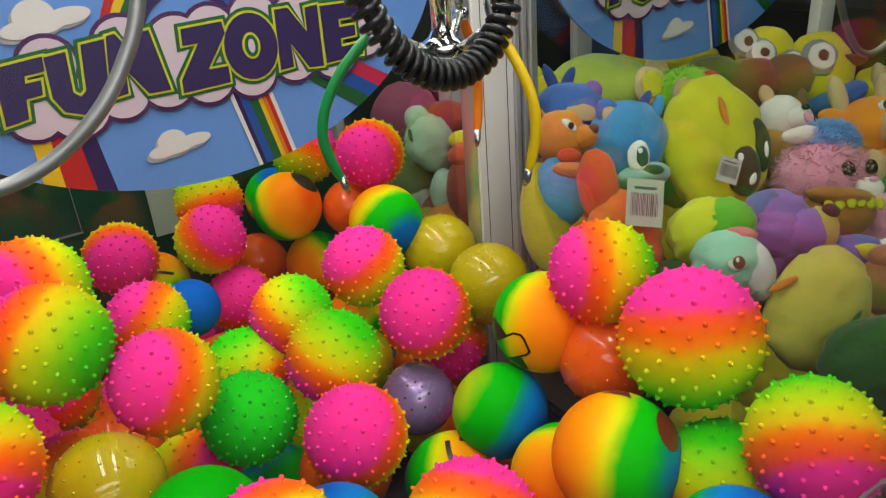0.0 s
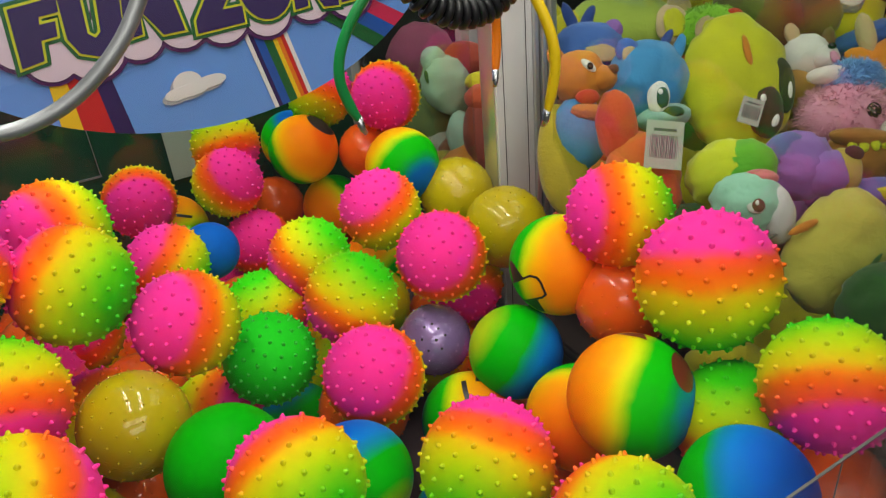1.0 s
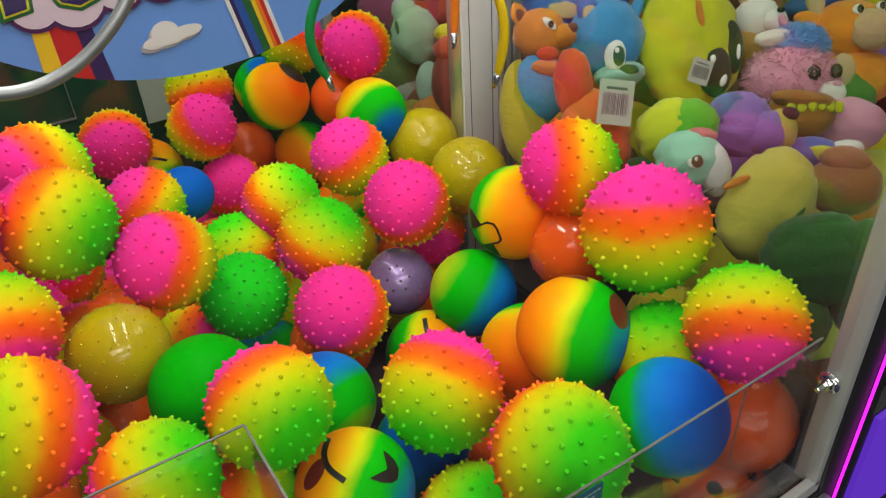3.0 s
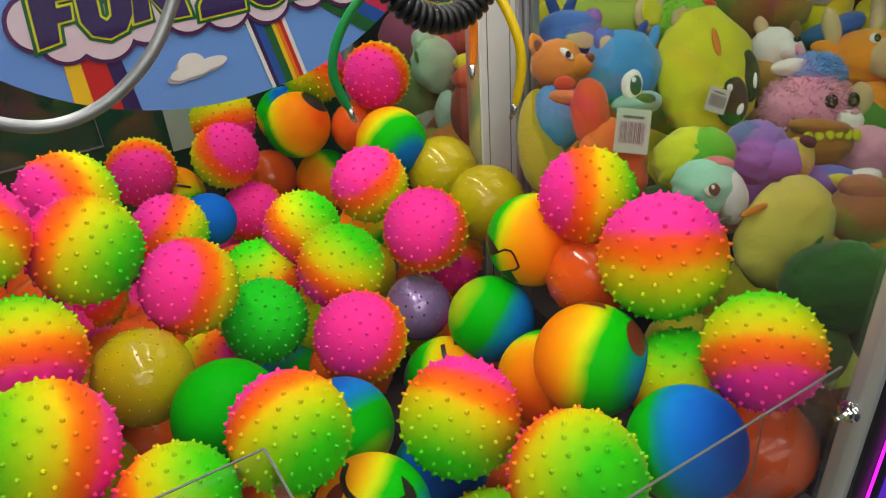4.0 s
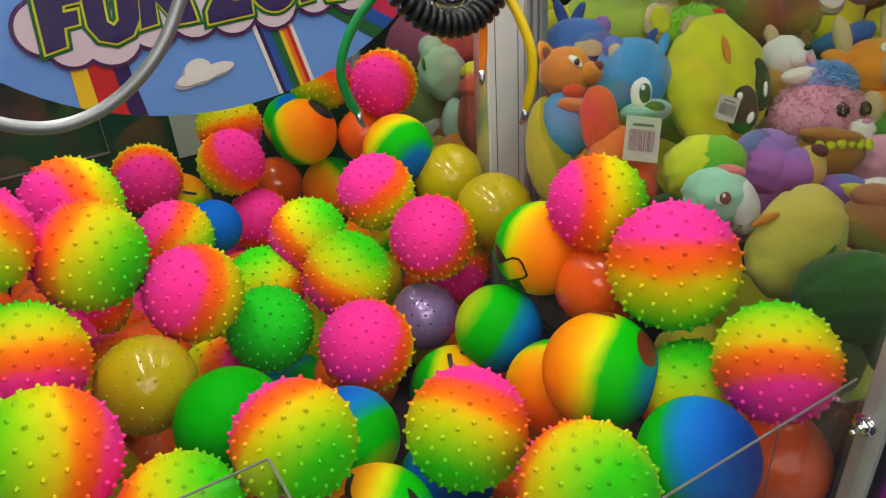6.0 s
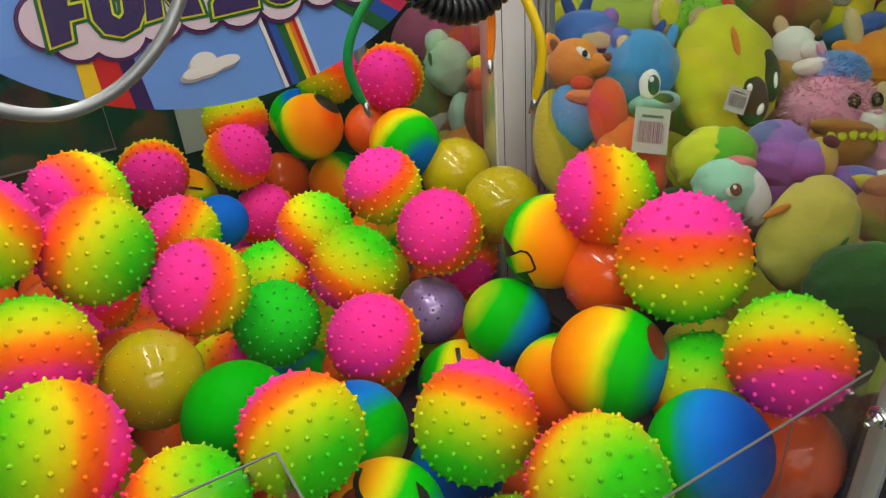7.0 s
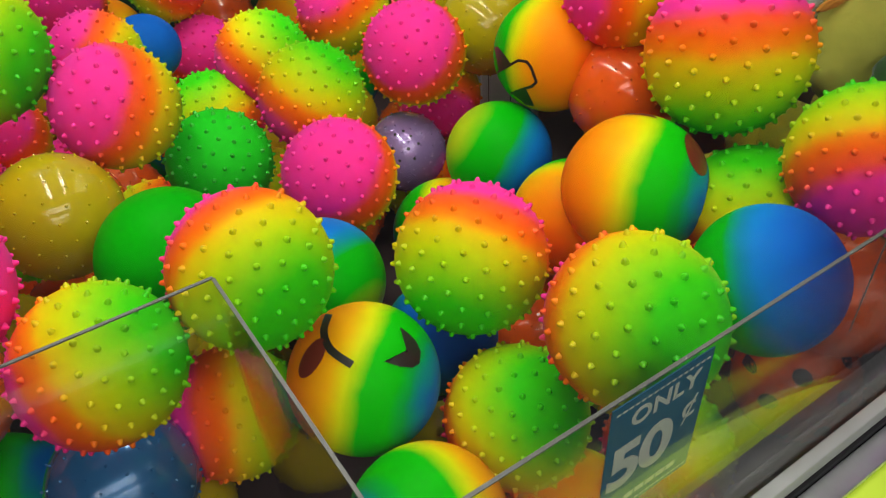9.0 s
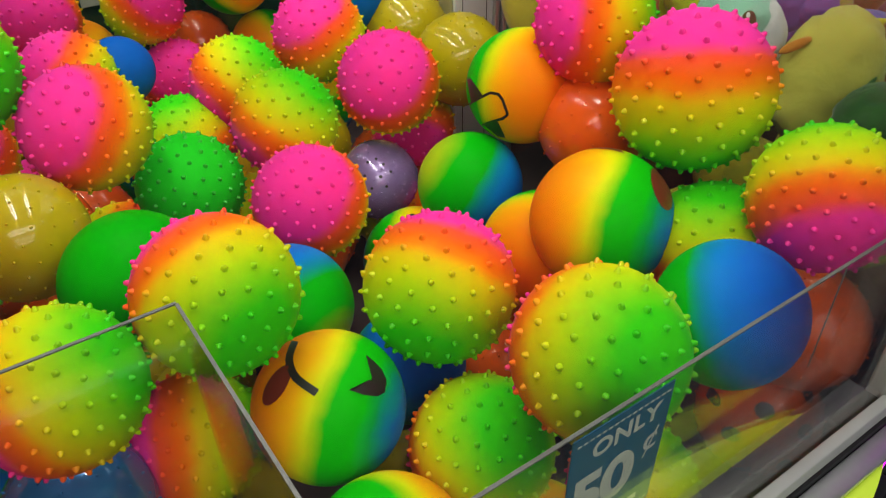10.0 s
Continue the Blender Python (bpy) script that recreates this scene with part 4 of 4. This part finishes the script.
toy("smiley_cushion", "tall lemon-yellow plush cushion with big printed eyes", (1.155, 0.827, 0.987), 0.001102, [
    ("body", LEM, 0, 0, 0, 88, 118, 46, 4, "folds"), ("eye", (0.03, 0.04, 0.01), 32, -50, 38, 27, 43, 12, -4), ("eye", (0.03, 0.04, 0.01), 66, -6, 28, 16, 44, 14, 4), ("glint", "white", 42, -66, 47, 6, 11, 4, -20), ("glint", "white", 70, -16, 40, 4, 14, 4, 0),
    ("glint", "white", 24, -30, 48, 5, 7, 4, 0), ("stitch", ORG, 2, 48, 44, 6, 26, 4, 12)])
tag("barcode_tag", "white barcode tag hanging on the lemon cushion", (1.100, 0.749, 0.974), 0.038, 0.046, -18, 3)
toy("blue_plush", "bright blue plush animal with tufted head and white eye", (1.023, 0.918, 1.011), 0.001102, [
    ("head", SKY, 0, 0, 0, 66, 66, 55, 0), ("ear", BLU, -36, 40, 22, 20, 24, 12, 20), ("inner_ear", TAN, -34, 30, 32, 14, 18, 6, 20), ("tuft", NAVY, 28, 58, 6, 8, 26, 8, -30), ("tuft", SKY, 52, 50, 4, 10, 24, 8, -18), ("muzzle", (0.30, 0.50, 0.48), 18, -68, 24, 44, 22, 30, 8),
    ("nostril", DGR, 26, -64, 50, 18, 9, 6, 0), ("eye", WHT, 4, -40, 48, 18, 27, 9, -6), ("pupil", DGR, 8, -42, 56, 10, 17, 5, 0), ("glint", "white", 4, -34, 60, 4, 5, 2, 0)])
toy("blue_plush", "blue plush animal with pointed navy ears behind others", (1.023, 1.081, 1.032), 0.001184, [
    ("head", BLU, 0, 0, 0, 62, 48, 46, 0), ("ear", NAVY, -28, 48, 8, 10, 34, 8, 22), ("ear", NAVY, -2, 48, 4, 10, 30, 8, -25), ("ear", NAVY, -66, 10, 0, 16, 20, 10, 40), ("ear", PUR, 40, 30, 14, 16, 18, 12, -20), ("patch", TAN, 14, -14, 42, 26, 14, 4, -12)])
toy("kangaroo_plush", "orange-brown plush kangaroo in a blue shirt", (0.873, 0.934, 1.046), 0.001049, [
    ("head", ORG, 0, 0, 0, 46, 44, 40, 0), ("snout", ORG, 34, -6, 14, 26, 22, 24, 0), ("nose", BRN, 52, 6, 26, 9, 8, 8, 0), ("ear", ORG, -36, 30, 6, 14, 24, 9, 25), ("inner_ear", BRN, -34, 26, 14, 8, 16, 4, 25), ("eye", "white", 10, 10, 38, 15, 7, 4, -40), ("pupil", "black", 12, 8, 42, 5, 6, 2, 0),
    ("body", SKY, 0, -90, 0, 44, 62, 36, 0), ("arm", ORG, 14, -64, 30, 34, 14, 14, -8), ("leg", (0.36, 0.29, 0.01), -26, -136, -8, 44, 96, 30, 4), ("tie", RED, 8, -40, 34, 20, 12, 8, 0)])
toy("red_plush", "red plush toy slumped against the glass", (0.825, 0.765, 0.995), 0.000959, [
    ("leg", RED, -14, 22, 0, 34, 62, 30, 4), ("leg", (0.62, 0.13, 0.02), 26, -50, 6, 60, 62, 36, 30), ("foot", RED, 50, -90, 14, 34, 44, 30, 10)])
tag("care_tag", "large white paper tag with barcode", (0.830, 0.690, 1.007), 0.056, 0.072, -6, 8)
toy("green_plush", "olive-green round plush lying on the pile", (1.201, 1.165, 1.029), 0.001289, [
    ("body", OLV, 0, 0, 0, 92, 58, 60, -8), ("nose", PUR, 74, 0, 36, 14, 12, 10, 0), ("foot", LEM, -86, -40, 10, 24, 20, 18, 20), ("ear", (0.66, 0.52, 0.2), 88, 26, 10, 20, 26, 8, 20)])
toy("yellow_plush", "small yellow plush toy at the back of the pile", (1.101, 1.223, 1.031), 0.001289, [("body", YEL, 0, 0, 0, 38, 34, 30, 0), ("ear", YEL, -24, 30, 0, 10, 18, 8, 20)])
toy("fluffy_plush", "lime-green fluffy plush toy", (1.299, 1.024, 1.024), 0.001244, [("body", LIM, 0, 0, 0, 58, 42, 40, 0, "shortfur"), ("foot", TAN, -62, 10, 10, 28, 34, 14, 10), ("sole", LEM, -62, 10, 22, 18, 24, 5, 10), ("foot", TAN, -10, -10, 34, 24, 26, 12, 0), ("sole", LEM, -10, -10, 44, 15, 17, 5, 0), ("bow", RED, 34, 22, 26, 14, 8, 8, 0)])
toy("brown_plush", "dark brown plush bear half buried", (1.488, 0.999, 1.008), 0.001289, [("body", BRN, 0, 0, 0, 72, 46, 46, 0), ("head", (0.20, 0.09, 0.03), 52, 6, 20, 44, 40, 36, 0), ("arm", (0.10, 0.11, 0.02), -60, 16, 0, 54, 34, 40, -12)])
toy("puppy_plush", "white and brown plush puppy with open mouth", (1.352, 0.829, 0.998), 0.001162, [
    ("head", WHT, 0, 0, 0, 40, 38, 34, -10), ("muzzle", WHT, 18, -8, 24, 24, 20, 18, 0), ("tongue", PNK, 26, -12, 42, 7, 11, 4, 25), ("nose", "black", 22, 6, 42, 7, 5, 4, 0), ("ear", BRN, 34, 22, 4, 12, 26, 10, -12), ("ear", TAN, -24, 38, 4, 12, 18, 8, 15), ("body", (0.42, 0.22, 0.06), -10, -60, -4, 40, 48, 34, 0)])
toy("cow_plush", "orange plush cow with beige muzzle and horns", (1.574, 0.761, 0.946), 0.001214, [
    ("head", (0.80, 0.28, 0.02), 0, 0, 0, 64, 50, 46, 0), ("muzzle", TAN, 22, -8, 34, 42, 36, 28, 0), ("horn", TAN, -62, 52, 4, 16, 36, 12, 10), ("horn", TAN, 20, 62, 0, 14, 30, 12, -8), ("ear", (0.80, 0.28, 0.02), -70, 14, 4, 28, 16, 10, -10), ("eye", "white", -6, 24, 42, 11, 9, 4, 0), ("pupil", "black", -5, 24, 46, 6, 7, 2, 0), ("eye", "white", 34, 30, 40, 9, 8, 4, 0), ("pupil", "black", 34, 30, 44, 5, 6, 2, 0),
    ("body", (0.80, 0.28, 0.02), 20, -84, -6, 66, 50, 44, 0), ("hoof", TAN, -26, -80, 26, 24, 34, 18, -20)])
toy("fluffy_plush", "pink long-haired plush with a blue tuft and dark eyes", (1.285, 0.687, 0.930), 0.001087, [
    ("head", PNK, 0, 0, 0, 78, 58, 54, 0, "fur"), ("tuft", (0.18, 0.40, 0.80), 12, 58, 0, 46, 32, 32, 0, "fur"), ("hand", WHT, -36, 70, 10, 32, 15, 18, 8), ("muzzle", WHT, 52, -28, 44, 24, 18, 14, 0), ("nose", PNK, 54, -16, 56, 8, 5, 4, 0), ("eye", "black", 16, 2, 52, 12, 13, 7, 0), ("eye", "black", 58, 6, 46, 10, 13, 7, 0)])
toy("purple_plush", "purple plush dog with a yellow muzzle", (1.053, 0.617, 0.930), 0.000974, [
    ("head", PUR, 0, 0, 0, 62, 56, 48, 0, "folds"), ("ear", (0.14, 0.13, 0.40), -30, 24, 24, 34, 26, 14, 30), ("cheek", PUR, 34, -14, 18, 44, 38, 36, 0), ("muzzle", (0.5, 0.36, 0.06), 66, -10, 24, 24, 36, 24, 15), ("nose", (0.12, 0.02, 0.03), 72, 14, 42, 15, 11, 9, -20)])
toy("toothy_plush", "brown plush with a wide stitched toothy mouth", (1.218, 0.611, 0.901), 0.001034, [
    ("body", (0.34, 0.14, 0.02), 0, 0, 0, 60, 44, 44, 0), ("lip", (0.40, 0.16, 0.03), -8, 24, 30, 56, 16, 22, -6)] + [("tooth", LEM, -34 + 17 * i, 14 - abs(i - 3) * 2, 46 - 3 * abs(i - 2), 8, 11, 4, 0) for i in range(6)])
toy("pink_plush", "smooth pink plush toy beside the toothy one", (1.313, 0.565, 0.874), 0.001049, [("body", PNK, 0, 0, 0, 62, 46, 44, -8), ("ear", PNK, -40, 32, 0, 18, 18, 10, 0)])
toy("frog_plush", "yellow and green plush hood on the pile", (0.908, 0.636, 0.954), 0.000929, [("hood", (0.58, 0.62, 0.02), 0, 0, 0, 66, 56, 46, 20, "folds"), ("brim", (0.10, 0.40, 0.02), 26, 6, 20, 48, 46, 34, 20)])
toy("unicorn_plush", "pale mint plush pony with an embroidered eye", (0.858, 0.555, 0.951), 0.000869, [
    ("head", TEAL, 0, 0, 0, 60, 50, 46, 0, "folds"), ("muzzle", (0.55, 0.55, 0.58), 40, -18, 14, 28, 48, 30, 8), ("mane", (0.70, 0.18, 0.22), 20, 42, 6, 28, 13, 18, -6), ("eye", WHT, -4, -6, 44, 15, 13, 5, 0), ("iris", BRN, -2, -6, 48, 10, 11, 3, 0), ("glint", "white", -5, -2, 51, 3, 4, 1, 0)])
toy("smiley_cushion", "long pale yellow plush cushion leaning on the side pane", (0.923, 0.452, 0.893), 0.000854, [
    ("body", (0.50, 0.45, 0.07), 0, 0, 0, 80, 108, 52, -28, "folds"), ("stitch", ORG, -66, 42, 30, 26, 7, 4, 25), ("line", DGR, 26, -26, 48, 5, 30, 3, -40), ("line", DGR, 46, -40, 42, 4, 26, 3, -38), ("eye", DGR, 14, -74, 34, 14, 10, 4, 30)])
toy("green_plush", "dark green plush lying low by the front corner", (0.901, 0.339, 0.867), 0.000794, [("body", (0.02, 0.08, 0.01), 0, 0, 0, 104, 84, 60, 0, "folds"), ("leg", (0.025, 0.09, 0.01), 66, 30, 26, 56, 40, 36, 30), ("leg", (0.02, 0.07, 0.01), 70, -70, 20, 60, 70, 40, 0), ("leg", (0.03, 0.10, 0.01), -60, -110, 0, 80, 70, 40, 0)])
toy("brown_plush", "brown plush toy next to the pale cushion", (1.105, 0.439, 0.870), 0.000914, [("body", (0.24, 0.12, 0.03), 0, 0, 0, 66, 54, 44, 0), ("arm", (0.30, 0.15, 0.04), -6, 44, 14, 44, 26, 26, -10)])
toy("blue_plush", "violet-blue plush with a yellow beak and white cheek", (1.142, 0.530, 0.876), 0.000974, [("body", (0.14, 0.12, 0.45), 0, 0, 0, 62, 34, 36, 0), ("beak", YEL, 26, -4, 28, 46, 16, 20, -18), ("cheek", WHT, 54, 10, 14, 34, 17, 20, 10)])
# at the back of the pile
toy("yellow_plush", "yellow plush toy with big white round eyes", (1.658, 1.096, 1.030), 0.001364, [("body", YEL, 0, 0, 0, 50, 52, 44, 0), ("eye", (0.25, 0.26, 0.27), -50, 12, 36, 27, 27, 10, 0), ("white", WHT, -50, 12, 44, 20, 20, 6, 0), ("pupil", BRN, -48, 10, 50, 8, 9, 3, 0), ("eye", (0.25, 0.26, 0.27), -24, -10, 42, 27, 27, 10, 0), ("white", WHT, -24, -10, 50, 20, 20, 6, 0), ("pupil", BRN, -24, -12, 56, 8, 8, 3, 0)])
toy("yellow_plush", "yellow plush toy with big white eyes and blue trousers", (1.742, 1.004, 0.994), 0.001349, [("body", YEL, 0, 0, 0, 62, 70, 48, 0), ("trousers", BLU, 20, -56, 4, 62, 26, 48, 20), ("eye", (0.25, 0.26, 0.27), -20, 8, 44, 32, 32, 10, 0), ("white", WHT, -20, 8, 52, 24, 24, 6, 0), ("pupil", BRN, -20, 8, 58, 9, 10, 3, 0), ("eye", (0.25, 0.26, 0.27), -64, 0, 34, 27, 27, 10, 0), ("white", WHT, -64, 0, 42, 20, 20, 6, 0), ("pupil", BRN, -62, 0, 48, 8, 9, 3, 0), ("strap", BRN, 44, 8, 30, 26, 8, 20, -8)])
toy("yellow_plush", "yellow plush with floppy ears behind the green one", (1.408, 1.264, 1.026), 0.001379, [("body", YEL, 0, 0, 0, 40, 36, 30, 0), ("ear", YEL, 44, 2, 6, 34, 14, 12, -12), ("ear", ORG, 84, 0, 0, 34, 20, 16, 14)])
toy("yellow_plush", "yellow plush crest at the back of the pile", (1.525, 1.217, 1.020), 0.001394, [("body", YEL, 0, 0, 0, 60, 30, 30, 10), ("ear", YEL, -40, 22, 8, 10, 24, 8, 12)])
toy("yellow_plush", "yellow plush lying by the far corner", (1.898, 0.930, 0.928), 0.001386, [("body", YEL, 0, 0, 0, 50, 44, 40, 0), ("arm", TAN, -20, 10, 30, 14, 30, 12, 0)])
# behind the middle upright; the dim colours have the shade painted in
toy("mint_plush", "pale mint plush head leaning on the side pane", (0.937, 1.493, 0.887), 0.001394, [("head", (0.35, 0.56, 0.42), 0, 0, 0, 44, 52, 40, 25, "folds"), ("ear", (0.40, 0.60, 0.48), -22, 44, 8, 22, 24, 16, 10), ("eye", DGR, -34, 10, 28, 4, 12, 4, 10), ("arm", (0.32, 0.52, 0.44), 20, -86, 10, 22, 40, 20, 0)])
toy("pink_plush", "pink round plush, shade mixed into its colour", (0.969, 1.671, 0.917), 0.001499, [("body", (0.30, 0.06, 0.14), 0, 0, 0, 62, 60, 46, 0), ("arm", (0.05, 0.22, 0.03), 40, -40, 12, 46, 44, 30, 0)])
toy("red_plush", "red plush toy, colour darkened for shade", (1.058, 1.606, 0.895), 0.001499, [("body", (0.36, 0.05, 0.02), 0, 0, 0, 60, 36, 40, 0), ("arm", (0.16, 0.30, 0.03), 50, 0, 10, 34, 34, 30, 0)])
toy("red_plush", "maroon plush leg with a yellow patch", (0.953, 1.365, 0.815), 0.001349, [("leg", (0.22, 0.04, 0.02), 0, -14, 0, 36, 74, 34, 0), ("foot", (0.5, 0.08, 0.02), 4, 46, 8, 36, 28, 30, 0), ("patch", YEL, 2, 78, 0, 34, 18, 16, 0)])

# more toys to fill the gap, their colours dimmed for shade
toy("green_plush", "green plush behind the upright, colour dulled for shade", (0.945, 1.583, 0.779), 0.001484, [("body", (0.14, 0.20, 0.06), 0, 0, 0, 70, 60, 46, 10), ("arm", (0.34, 0.36, 0.30), 20, -50, 26, 40, 24, 20, 10)])
toy("pink_plush", "rose plush behind the upright, colour dimmed for shade", (0.935, 1.717, 0.779), 0.001559, [("body", (0.34, 0.16, 0.20), 0, 0, 0, 60, 66, 46, 0), ("arm", (0.30, 0.10, 0.16), 30, 40, 20, 40, 24, 24, 0)])
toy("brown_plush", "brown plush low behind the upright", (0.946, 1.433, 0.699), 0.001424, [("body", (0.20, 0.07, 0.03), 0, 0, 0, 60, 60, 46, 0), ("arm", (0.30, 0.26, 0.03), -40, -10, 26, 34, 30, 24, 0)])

# the lower layers of the toy pile
rnd = random.Random(9)
for j in range(6):
    for i in range(8):
        x, y = 0.90 + i * 0.128 + rnd.uniform(-0.02, 0.02), 0.36 + j * 0.20 + rnd.uniform(-0.03, 0.03)
        if x > 1.84:
            continue
        z = 0.60 + (0.10 if y > 0.65 else 0.0) + min(0.12, max(0, x - 0.95) * 0.3) * (y > 0.5)
        col = rnd.choice((YEL, OLV, BRN, PUR, RED, DGR, (0.10, 0.25, 0.04), ORG, TAN))
        toy("buried_plush", "plush toy buried low in the pile", (x, y, z), 0.001, [("body", col, 0, 0, 0, 92, 74, 78, rnd.uniform(-40, 40)), ("arm", col, 60, 30, 30, 44, 26, 26, rnd.uniform(-60, 60))])
